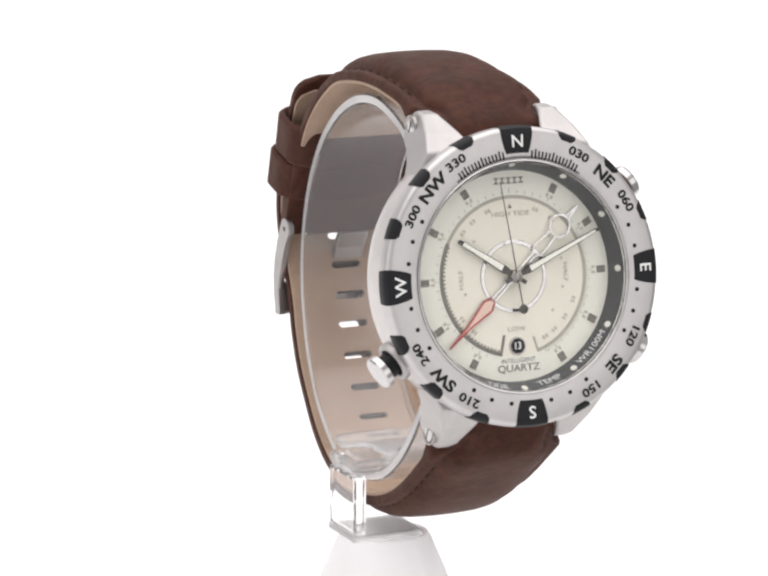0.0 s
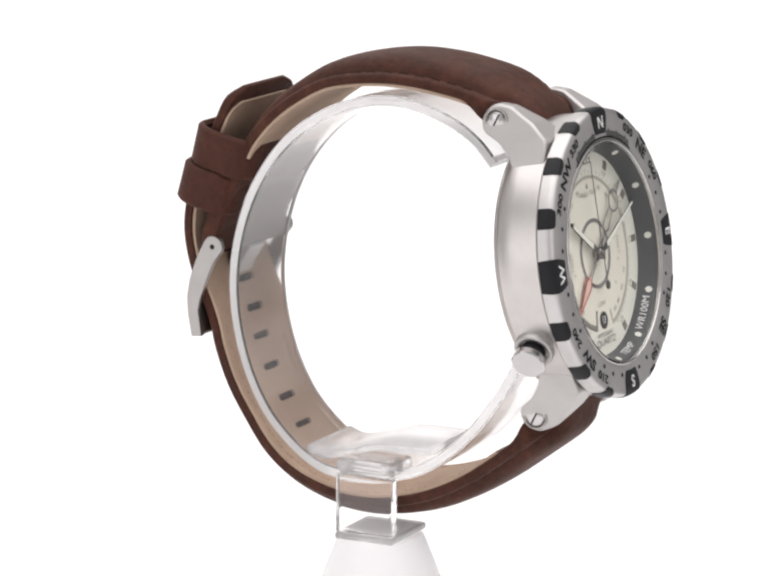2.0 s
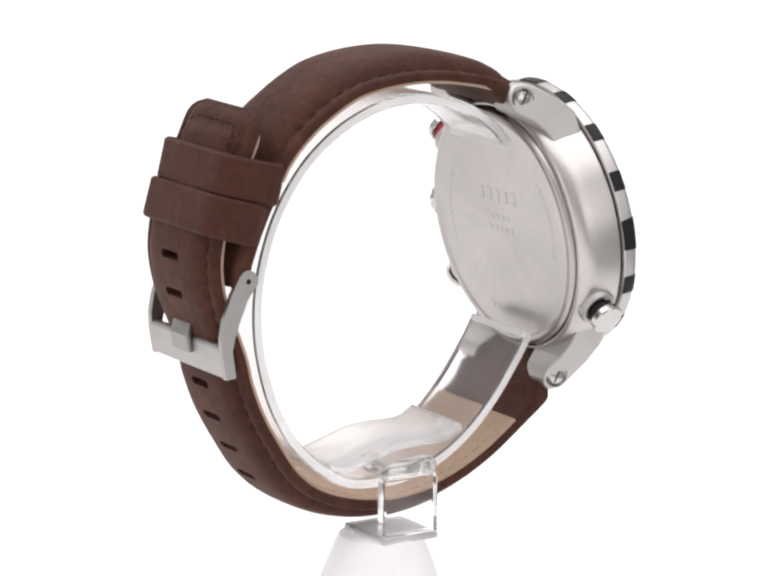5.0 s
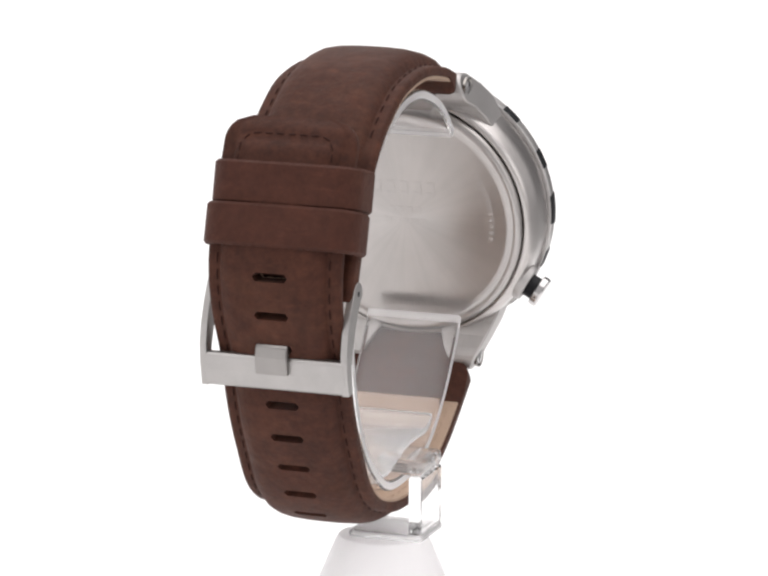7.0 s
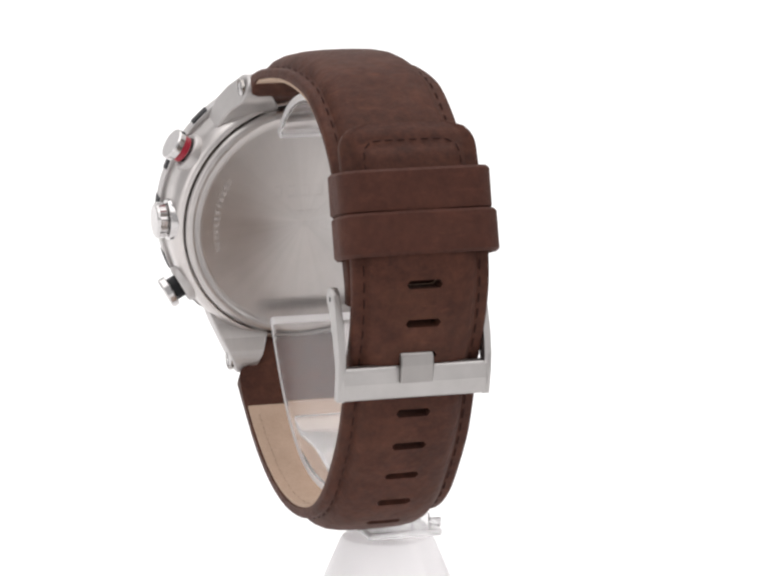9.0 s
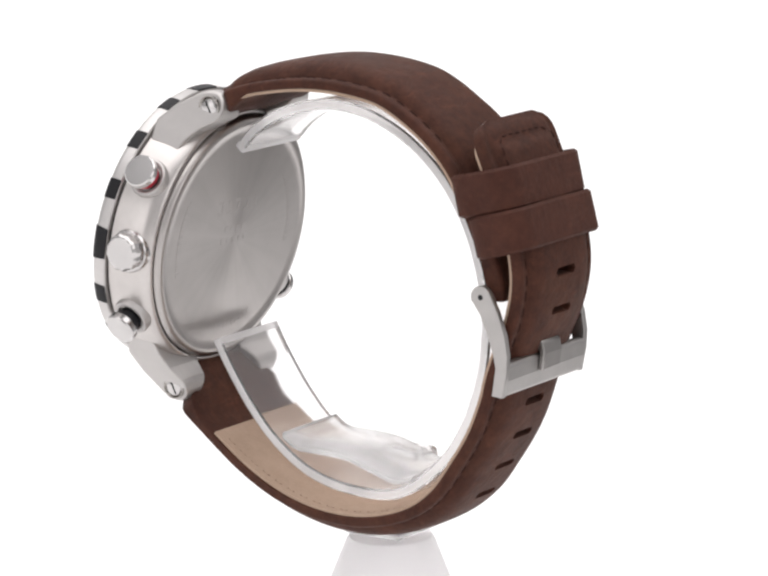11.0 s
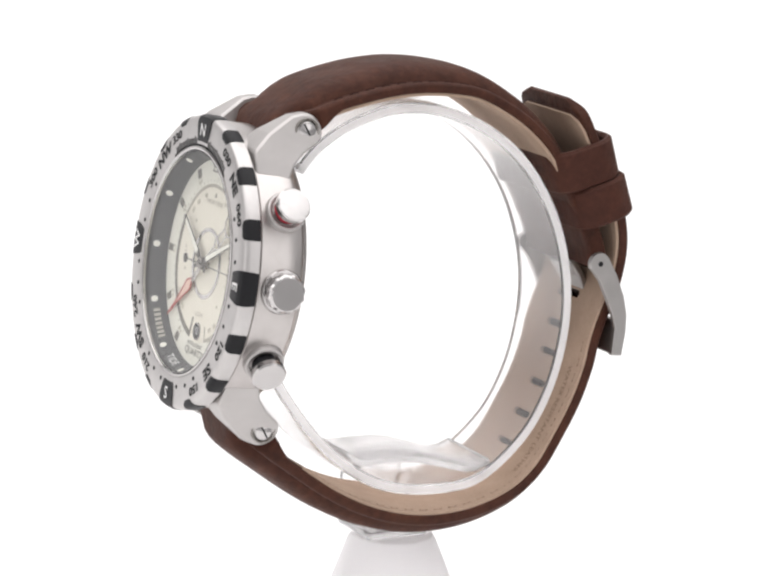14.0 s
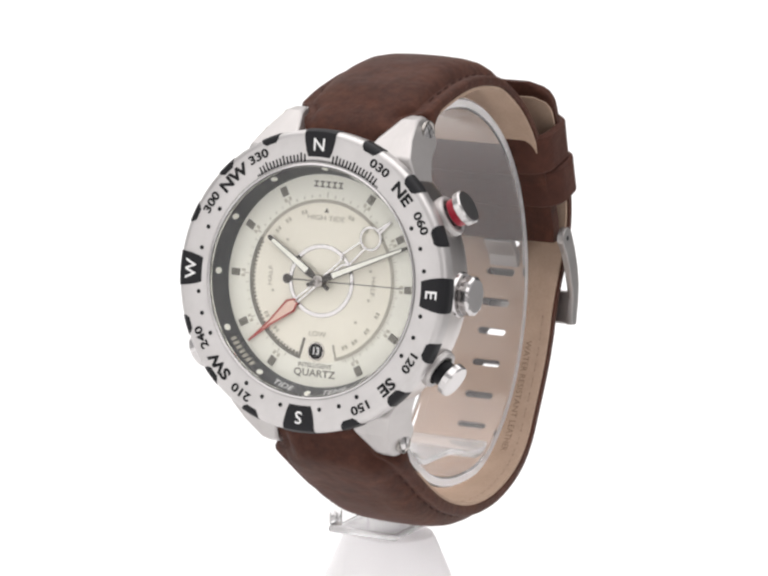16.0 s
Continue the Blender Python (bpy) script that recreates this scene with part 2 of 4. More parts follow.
# ---- setting ----
def make_backdrop():
    bm = bmesh.new()
    line = [(-1.6, FLOOR), (0.6, FLOOR)]
    line += [(0.6 + 0.35 * math.sin(a), FLOOR + 0.35 - 0.35 * math.cos(a)) for a in (radians(9 * k) for k in range(1, 11))]
    line += [(0.95, 0.75)]
    rows = [[bm.verts.new((x, y, z)) for x in (-1.2, -0.6, -0.15, 0.148)] for y, z in line]
    for a, b in zip(rows, rows[1:]):
        for k in range(3):
            bm.faces.new((a[k], a[k + 1], b[k + 1], b[k]))
    bmesh.ops.recalc_face_normals(bm, faces=bm.faces)
    for f in bm.faces:
        f.smooth = True
    me = bpy.data.meshes.new("backdrop")
    bm.to_mesh(me)
    bm.free()
    me.materials.append(BACKDROP)
    ob = new("backdrop", me)
    tagged(ob, "seamless white studio backdrop sweep and floor", "backdrop", kind="structure")


make_backdrop()


# Added out of view: gives crystal and steel something dark to reflect.
def make_unseen_wall():
    bm = slab([(-3.4, 2.6), (3.4, 2.6), (3.4, 2.75), (-3.4, 2.75)], FLOOR - 0.004, 2.6, lambda x, y, h: Vector((x, y, h)))
    me = bpy.data.meshes.new("unseen_dark_wall")
    bm.to_mesh(me)
    bm.free()
    me.materials.append(UNSEEN_WALL)
    tagged(new("unseen_dark_wall", me), "unseen dark grey wall, added to darken reflections in crystal and steel", "wall", kind="structure")


make_unseen_wall()


# Unseen floor added beyond the sweep's edge; its grey tunes the reflections.
def make_unseen_floor():
    bm = slab([(-3.4, -3.4), (3.4, -3.4), (3.4, 2.75), (-3.4, 2.75)], FLOOR - 0.1, FLOOR - 0.004, lambda x, y, h: Vector((x, y, h)))
    me = bpy.data.meshes.new("unseen_grey_floor")
    bm.to_mesh(me)
    bm.free()
    me.materials.append(UNSEEN_FLOOR)
    tagged(new("unseen_grey_floor", me), "unseen grey floor, added to darken reflections beyond the backdrop's edge", "floor", kind="structure")


make_unseen_floor()

# ---- wristwatch ----
watch = thing("wristwatch", "steel compass wristwatch with cream dial and buckled brown leather strap", "wristwatch")


# case
def make_case():
    prof = [(17.4, -2.6), (21.2, -2.6), (21.5, -2.72), (21.7, -3.0), (21.7, -6.8), (21.6, -8.2), (21.3, -9.3), (20.8, -10.0), (20.35, -10.3), (20.1, -10.3), (20.0, -10.1), (20.0, -9.4), (17.4, -9.4)]
    part("case", lathe(prof, 160, closed=True), CASE_STEEL, watch, "brushed stainless steel case barrel")
    back = [(19.8, -9.4), (19.85, -10.0), (19.75, -10.6), (19.5, -11.0), (19.1, -11.25), (18.5, -11.3), (18.1, -11.15), (17.9, -11.05), (17.0, -11.05), (8, -11.05), (0, -11.05)]
    lid = part("case_back", lathe(back, 160), BACK_STEEL, watch, "sunray-brushed steel case back with worn engraving")
    meshes = []
    for k in range(5):
        w = 1.3
        x = (k - 2) * 2.3
        meshes.append(slab([(x - w / 2, 4.2), (x + w / 2, 4.2), (x + w / 2, 4.6), (x - w / 2, 4.6)], -11.09, -11.05, at))
        meshes.append(slab([(x - w / 2, 6.0), (x + w / 2, 6.0), (x + w / 2, 6.35), (x - w / 2, 6.35)], -11.09, -11.05, at))
        meshes.append(slab([(x - w / 2, 4.2), (x - w / 2 + 0.35, 4.2), (x - w / 2 + 0.35, 6.35), (x - w / 2, 6.35)], -11.095, -11.05, at))
    for row, n in ((1.2, 4), (-0.8, 5)):
        for k in range(n):
            x = (k - (n - 1) / 2) * 1.5
            meshes.append(slab([(x - 0.5, row), (x + 0.5, row), (x + 0.5, row + 0.8), (x - 0.5, row + 0.8)], -11.09, -11.05, at))
    for a0 in (60, 160, 260):
        for k in range(12):
            a, r = radians(a0 + k * 4.2), 14.8
            c = Vector((r * math.sin(a), r * math.cos(a)))
            d, e = Vector((math.cos(a), -math.sin(a))) * 0.3, Vector((math.sin(a), math.cos(a))) * 0.45
            meshes.append(slab([tuple(c - d - e), tuple(c + d - e), tuple(c + d + e), tuple(c - d + e)], -11.09, -11.05, at))
    part("engraving", joined(*meshes), ENGRAVE, lid, "shallow worn engraving")


make_case()


def make_lugs():
    for top in (1, -1):
        for side in (1, -1):
            arc = [(-11.4 + 2.5 * math.cos(a), 22.8 + 2.5 * math.sin(a)) for a in (radians(d) for d in range(75, 226, 15))]
            poly = [(-3.0, 16.0), (-2.9, 19.2), (-5.3, 21.9), (-9.0, 24.7)] + arc + [(-11.0, 19.6), (-9.3, 17.6), (-8.4, 15.5)]
            bm = bmesh.new()
            loops = []
            for outer in (0, 1):
                row = []
                for o, u in poly:
                    s = (11.3 + (24 - u) * 0.42) if outer else max(8.1 - (24.3 - u) * 0.55, math.sqrt(max(0, 18.3 ** 2 - u * u)))
                    row.append(bm.verts.new(at(side * s, top * u, o)))
                loops.append(row)
            bm.faces.new(loops[0])
            bm.faces.new(loops[1])
            for k in range(len(poly)):
                j = (k + 1) % len(poly)
                bm.faces.new((loops[0][k], loops[0][j], loops[1][j], loops[1][k]))
            bmesh.ops.recalc_face_normals(bm, faces=bm.faces)
            rounded(bm, 0.35, 2, 30)
            lug = part("lug", bm, LUG_STEEL, watch, "satin steel lug", flats=True)

            def out_side(x, y, h, side=side, top=top):
                return at(side * (11.9 + h), top * 22.8 + y, -11.4 + x)
            cup = lathe([(1.95, -0.4), (1.95, 0.06), (1.75, 0.06), (1.42, -0.3)], 32, lambda x, y, h: out_side(x, y, h))
            part("screw_seat", cup, HAND_STEEL, lug, "dark rim round the screw")
            head = lathe([(1.35, -0.4), (1.35, 0.0), (1.15, 0.14), (0.0, 0.16)], 32, lambda x, y, h: out_side(x, y, h))
            part("screw", head, POLISHED, lug, "polished steel strap screw")
            c, k = math.cos(radians(55)), math.sin(radians(55))
            # No cut is made: a thin black bar paints the slot's shade.
            bar = slab([(-1.2, -0.14), (1.2, -0.14), (1.2, 0.14), (-1.2, 0.14)], 0.1, 0.175, lambda x, y, h: out_side(c * x - k * y, k * x + c * y, h))
            part("screw_slot", bar, BLACK, lug, "screw slot, its shade drawn as a black bar", smooth=False)


make_lugs()


# crown and pushers
def radial_place(angle, out):
    a = radians(angle)
    e = Vector((math.sin(a), math.cos(a)))
    f = Vector((math.cos(a), -math.sin(a)))

    def place(x, y, h):
        return at(e.x * h + f.x * x, e.y * h + f.y * x, out + y)
    return place


def make_pusher(angle, ring_mat, ring_label, label, low=22.1, wide=1.9):
    place = radial_place(angle, -6.7)
    collar = lathe([(2.3, 20.5), (3.1, 20.5), (3.1, 22.1), (2.95, 22.4), (2.7, 22.5), (2.3, 22.4)], 40, place, closed=True)
    push = part("pusher", lathe([(0, 20.6), (1.8, 20.6), (1.8, 23.95), (2.4, 23.95), (2.6, 24.1), (2.6, 25.0), (2.4, 25.25), (0, 25.3)], 40, place), POLISHED, watch, label, angle=15)
    part("collar", collar, LUG_STEEL, push, "turned steel collar")
    part("seal_ring", lathe([(1.8, low), (wide, low + 0.05), (wide, 23.8), (1.8, 23.9)], 40, place), ring_mat, push, ring_label)


make_pusher(59, RED_RING, "red seal ring", "steel pusher with a red ring", 22.75, 2.15)
make_pusher(120.5, BLACK, "black seal ring", "steel pusher with a black ring")
make_pusher(239, BLACK, "black seal ring", "steel pusher with a black ring")


def make_crown():
    place = radial_place(90, -6.7)
    bm = lathe([(2.1, 21.9), (2.7, 22.2), (2.95, 22.45), (2.95, 23.55), (2.7, 23.9), (2.4, 24.0), (0, 24.0)], 72, place)
    mid = place(0, 0, 0)
    for v in bm.verts:
        x, y = v.co.y - mid.y, v.co.z - mid.z
        if math.hypot(x, y) > 2.6 * MM:
            k = 1 - 0.06 * (0.5 + 0.5 * math.cos(12 * math.atan2(y, x)))
            v.co.y, v.co.z = mid.y + x * k, mid.z + y * k
    crown = part("crown", bm, POLISHED, watch, "fluted polished steel crown", angle=15)
    part("collar", lathe([(2.2, 20.5), (3.4, 20.5), (3.4, 21.7), (3.2, 22.0), (2.2, 22.1)], 40, place, closed=True), POLISHED, crown, "turned steel collar")


make_crown()


# bezel
def make_bezel():
    prof = [(17.25, -1.6), (17.25, -0.25), (17.4, -0.05), (17.65, 0.0), (21.35, 0.0), (21.8, -0.1), (22.1, -0.35), (22.25, -0.7), (22.3, -1.1), (22.3, -2.4), (22.1, -2.55), (20.5, -2.55), (17.6, -2.55)]
    bezel = part("bezel", lathe(prof, 192, closed=True), BEZEL_STEEL, watch, "satin steel compass bezel with black numerals")

    def flat(r):
        return 0.05
    for text, a in (("030", 30), ("060", 60), ("120", 120), ("150", 150), ("210", 210), ("240", 240), ("300", 300), ("330", 330)):
        part("numeral", bent(letters(text, 1.8, 1.3, 0.035), 20.15, a, flat), PRINT, bezel, "black bearing numeral", smooth=False)
    for text, a in (("NE", 45), ("SE", 135), ("SW", 225), ("NW", 315)):
        part("letter", bent(letters(text, 2.4, 1.2, 0.04), 19.8, a, flat), PRINT, bezel, "black bearing letters", smooth=False)
    for a in (60, 70, 80, 100, 110, 120, 150, 160, 170, 190, 200, 210, 240, 250, 260, 280, 290, 300):
        r = 18.85 if a % 30 else 18.5
        c = (r * math.sin(radians(a)), r * math.cos(radians(a)))
        dot = slab([(c[0] + 0.33 * math.cos(t), c[1] + 0.33 * math.sin(t)) for t in (math.tau * k / 14 for k in range(14))], -0.02, 0.05, at)
        part("degree_dot", dot, PRINT, bezel, "black degree dot", smooth=False)
    part("inner_ring", lathe([(17.3, -0.9), (17.32, 0.06), (17.2, 0.14), (17.0, 0.1), (16.85, -0.1), (16.85, -0.9)], 160, closed=True), POLISHED, bezel, "thin polished inner ring")
    ticks = []
    for k in range(-17, 18):
        a = radians(1.85 * k)
        long = 18.95 if k % 5 == 0 else 18.7
        if abs(k) < 4:
            continue
        e, f = Vector((math.sin(a), math.cos(a))), Vector((math.cos(a), -math.sin(a))) * 0.13
        ticks.append(slab([tuple(e * 17.55 - f), tuple(e * 17.55 + f), tuple(e * long + f), tuple(e * long - f)], -0.02, 0.05, at))
    rim = []
    for k in range(-34, 35):
        a = radians(k)
        e, f = Vector((math.sin(a), math.cos(a))), Vector((math.cos(a), -math.sin(a))) * 0.09
        rim.append(slab([tuple(e * 17.5 - f), tuple(e * 17.5 + f), tuple(e * 17.85 + f), tuple(e * 17.85 - f)], -0.02, 0.045, at))
    part("degree_scale", joined(*ticks, *rim), PRINT, bezel, "fine black degree scale", smooth=False)
    mark = [(18.35, 0.05), (19.2, 0.12), (20.6, 0.16), (21.4, 0.13), (22.0, -0.08), (22.36, -0.6), (22.43, -1.4), (22.4, -2.5)]
    halves = [1.8, 2.1, 2.42, 2.55, 2.6, 2.6, 2.55, 2.4]
    for text, a in (("N", 0), ("E", 90), ("S", 180), ("W", 270)):
        plate = part("bezel_marker", ring_patch(a, mark, halves, 0.6, 10), BLACK, watch, "black enamel compass marker")
        part("letter", bent(letters(text, 2.6, 1.05, 0.012), 20.0, a, lambda r: 0.24), WHITE, plate, "white compass letter", smooth=False)
    for k in range(16):
        if k % 4:
            notch = [(21.2, 0.05), (21.7, 0.03), (22.15, -0.25), (22.38, -0.75), (22.41, -2.2), (22.36, -2.45)]
            part("grip_inlay", ring_patch(22.5 * k, notch, [0.85, 1.35, 1.55, 1.6, 1.6, 1.55], 0.6, 6), BLACK, watch, "black grip inlay on the bezel rim")


make_bezel()


# dial
DIAL = -3.9


def bar_on_dial(r0, r1, angle, half, o0, o1):
    a = radians(angle)
    e, f = Vector((math.sin(a), math.cos(a))), Vector((math.cos(a), -math.sin(a))) * half
    return slab([tuple(e * r0 - f), tuple(e * r0 + f), tuple(e * r1 + f), tuple(e * r1 - f)], o0, o1, at)


def arc_band(r0, r1, a0, a1, o0, o1, n=64):
    pts = [(r1 * math.sin(a), r1 * math.cos(a)) for a in np.radians(np.linspace(a0, a1, n))]
    ins = [(r0 * math.sin(a), r0 * math.cos(a)) for a in np.radians(np.linspace(a0, a1, n))]
    bm = bmesh.new()
    rows = [[bm.verts.new(at(x, y, o)) for x, y in line] for line, o in ((pts, o0), (pts, o1), (ins, o1), (ins, o0))]
    for a, b in zip(rows, rows[1:] + rows[:1]):
        for k in range(n - 1):
            bm.faces.new((a[k], a[k + 1], b[k + 1], b[k]))
    return bm


def make_dial():
    dial = part("dial", lathe([(0, DIAL), (16.3, DIAL), (16.3, DIAL - 0.4), (0, DIAL - 0.4)], 96), CREAM, watch, "cream dial with grey print")
    rim = part("rim_ring", lathe([(17.3, -1.0), (17.2, -1.0), (15.75, DIAL + 0.12), (15.75, DIAL + 0.02), (17.3, DIAL + 0.02)], 128), RIM_GREY, watch, "dark grey inner rim ring")

    def cone(r):
        return -1.0 + (17.2 - r) / (17.2 - 15.75) * (DIAL + 0.12 + 1.0) + 0.06
    for k in range(12):
        bm = bmesh.new()
        ring = []
        for j in range(14):
            t = math.tau * j / 14
            r, a = 16.55 + 0.26 * math.sin(t), radians(30 * k) + 0.5 * math.cos(t) / 16.5
            ring.append(bm.verts.new(at(r * math.sin(a), r * math.cos(a), cone(r))))
        bm.faces.new(ring)
        part("hour_dot", bm, LUME, rim, "white hour dot", smooth=False)
    for word, a, label in (("WR100M", 135, "white water resistance print"), ("TEMP", 165, "white temperature print"), ("TIDE", 195, "white tide print")):
        text = letters(word, 1.5, 1.1, 0.0)
        for v in text.verts:
            v.co.y *= 0.5
        part("rim_text", bent(text, 16.45, a, cone, True), WHITE, rim, label, smooth=False)
    bars = []
    for k in range(7):
        b = slab([(-0.24, -0.24), (0.24, -0.24), (0.24, 0.24), (-0.24, 0.24)], 0, 0.001, lambda x, y, h: Vector((x, y, h)))
        bmesh.ops.delete(b, geom=[f for f in b.faces if abs(f.normal.z) < 0.5 or f.calc_center_median().z < 0.0005], context="FACES")
        for v in b.verts:
            v.co.x += 0.8 * (k - 3)
        bars.append(bent(b, 16.45, 225, cone, True))
    part("rim_mark", joined(*bars), PALE_PRINT, rim, "pale grey maker's mark", smooth=False)
    part("outer_track", lathe([(12.1, DIAL - 0.1), (12.1, DIAL + 0.025), (16.2, DIAL + 0.025), (16.2, DIAL - 0.1)], 96), TRACK, dial, "paler outer minute track")
    lo, hi = DIAL - 0.02, DIAL + 0.07
    for k in range(1, 12):
        if k != 6:
            mark = part("hour_marker", bar_on_dial(13.85, 15.2, 30 * k, 0.52, lo, DIAL + 0.18), GREY_PRINT, dial, "dark grey hour block", smooth=False)
    brand = []
    for k in range(5):
        x = (k - 2) * 1.02
        brand.append(slab([(x - 0.38, 13.75), (x + 0.38, 13.75), (x + 0.38, 13.98), (x - 0.38, 13.98)], lo, hi, at))
        brand.append(slab([(x - 0.38, 14.5), (x + 0.38, 14.5), (x + 0.38, 14.72), (x - 0.38, 14.72)], lo, hi, at))
        brand.append(slab([(x - 0.12, 13.98), (x + 0.12, 13.98), (x + 0.12, 14.5), (x - 0.12, 14.5)], lo, hi, at))
    part("maker_mark", joined(*brand), GREY_PRINT, dial, "grey maker's mark", smooth=False)
    part("scale_ring", arc_band(11.55, 12.05, -166, 163, lo, hi, 160), PALE_PRINT, dial, "grey scale ring", smooth=False)
    heavy = [arc_band(11.5, 12.1, -166, -62, lo, hi + 0.02, 80)]
    heavy += [bar_on_dial(11.2, 12.0, a, 0.13, lo, hi + 0.03) for a in range(-164, -62, 3)]
    heavy += [bar_on_dial(8.9, 12.1, -166.5, 0.2, lo, hi + 0.02)]
    part("tide_scale", joined(*heavy), GREY_PRINT, dial, "dark grey tide scale", smooth=False)
    light = [bar_on_dial(9.6, 12.05, 163.5, 0.16, lo, hi)]
    light += [bar_on_dial(12.35, 12.75 + (0.35 if k % 5 == 0 else 0), 6 * k, 0.06, lo, hi) for k in range(60) if not 27 <= k <= 33]
    light += [bar_on_dial(12.05, 12.5, a, 0.05, lo, hi) for a in np.arange(62, 160, 2.0)]
    faint = []
    for k in range(12):
        if k not in (0, 6):
            for off in (-1.7, 1.7):
                faint.append(bar_on_dial(12.95, 13.55, 30 * k + off, 0.2, lo, hi))
    for a in (-140, -125, -50, -38, -22, 22, 38, 112, 128, 142, 152):
        faint.append(bar_on_dial(10.2, 10.8, a, 0.18, lo, hi))
        faint.append(bar_on_dial(10.2, 10.8, a + 3.0, 0.18, lo, hi))
    for a in (48, 75, 105, 132, -48, -132, -105):
        faint.append(bar_on_dial(8.1, 8.5, a, 0.2, lo, hi))
    part("dial_figures", joined(*faint), FAINT_PRINT, dial, "faint small dial figures", smooth=False)
    part("minute_scale", joined(*light), PALE_PRINT, dial, "pale grey minute scale", smooth=False)
    part("dial_text", laid(letters("HIGH TIDE", 1.05, 1.25, 0.004), 0, 9.25, hi), PALE_PRINT, dial, "pale grey tide print", smooth=False)
    part("dial_text", laid(letters("LOW", 1.05, 1.2, 0.004), 0, -7.9, hi), PALE_PRINT, dial, "pale grey tide print", smooth=False)
    part("dial_text", laid(letters("HALF", 1.05, 1.2, 0.004), -8.6, 0, hi, -90), PALE_PRINT, dial, "pale grey tide print", smooth=False)
    part("dial_text", laid(letters("HALF", 1.05, 1.2, 0.004), 8.6, 0, hi, 90), PALE_PRINT, dial, "pale grey tide print", smooth=False)
    part("tide_pointer", slab([(-0.35, 10.1), (0.35, 10.1), (0, 10.8)], lo, hi, at), GREY_PRINT, dial, "small grey pointer", smooth=False)
    part("dial_text", laid(letters("QUARTZ", 1.5, 1.15, 0.012), 0, -13.75, hi), GREY_PRINT, dial, "grey movement print", smooth=False)
    part("dial_text", laid(letters("INTELLIGENT", 0.95, 1.0, 0.006), 0, -12.6, hi), GREY_PRINT, dial, "small grey movement print", smooth=False)
    ring = lathe([(4.78, DIAL - 0.05), (4.82, DIAL + 0.12), (4.9, DIAL + 0.15), (5.32, DIAL + 0.15), (5.4, DIAL + 0.12), (5.44, DIAL - 0.05)], 96)
    part("centre_ring", ring, POLISHED, dial, "polished raised centre ring", angle=20)
    window = part("date_window", laid_disc(0, -10.45, 1.15, lo, hi + 0.02), BLACK, dial, "round black date window")
    part("date_rim", lathe([(1.15, DIAL), (1.15, DIAL + 0.12), (1.35, DIAL + 0.12), (1.38, DIAL)], 32, lambda x, y, h: at(x, y - 10.45, h)), HAND_STEEL, window)
    part("date_numeral", laid(letters("13", 1.55, 0.85, 0.012), 0, -10.45, hi + 0.06), WHITE, window, "white date numeral", smooth=False)


def laid_disc(s, u, r, o0, o1, n=28):
    return slab([(s + r * math.cos(t), u + r * math.sin(t)) for t in (math.tau * k / n for k in range(n))], o0, o1, at)


make_dial()


def hand_place(angle):
    a = radians(angle)
    c, k = math.cos(a), math.sin(a)
    return lambda x, y, h: at(c * x + k * y, -k * x + c * y, h)


def stroke(points, width, o0, o1, place):
    bms = []
    for (x0, y0), (x1, y1) in zip(points, points[1:]):
        d = Vector((x1 - x0, y1 - y0))
        n = Vector((-d.y, d.x)).normalized() * width / 2
        d = d.normalized() * width * 0.3
        bms.append(slab([(x0 - d.x - n.x, y0 - d.y - n.y), (x1 + d.x - n.x, y1 + d.y - n.y), (x1 + d.x + n.x, y1 + d.y + n.y), (x0 - d.x + n.x, y0 - d.y + n.y)], o0, o1, place))
    return joined(*bms)


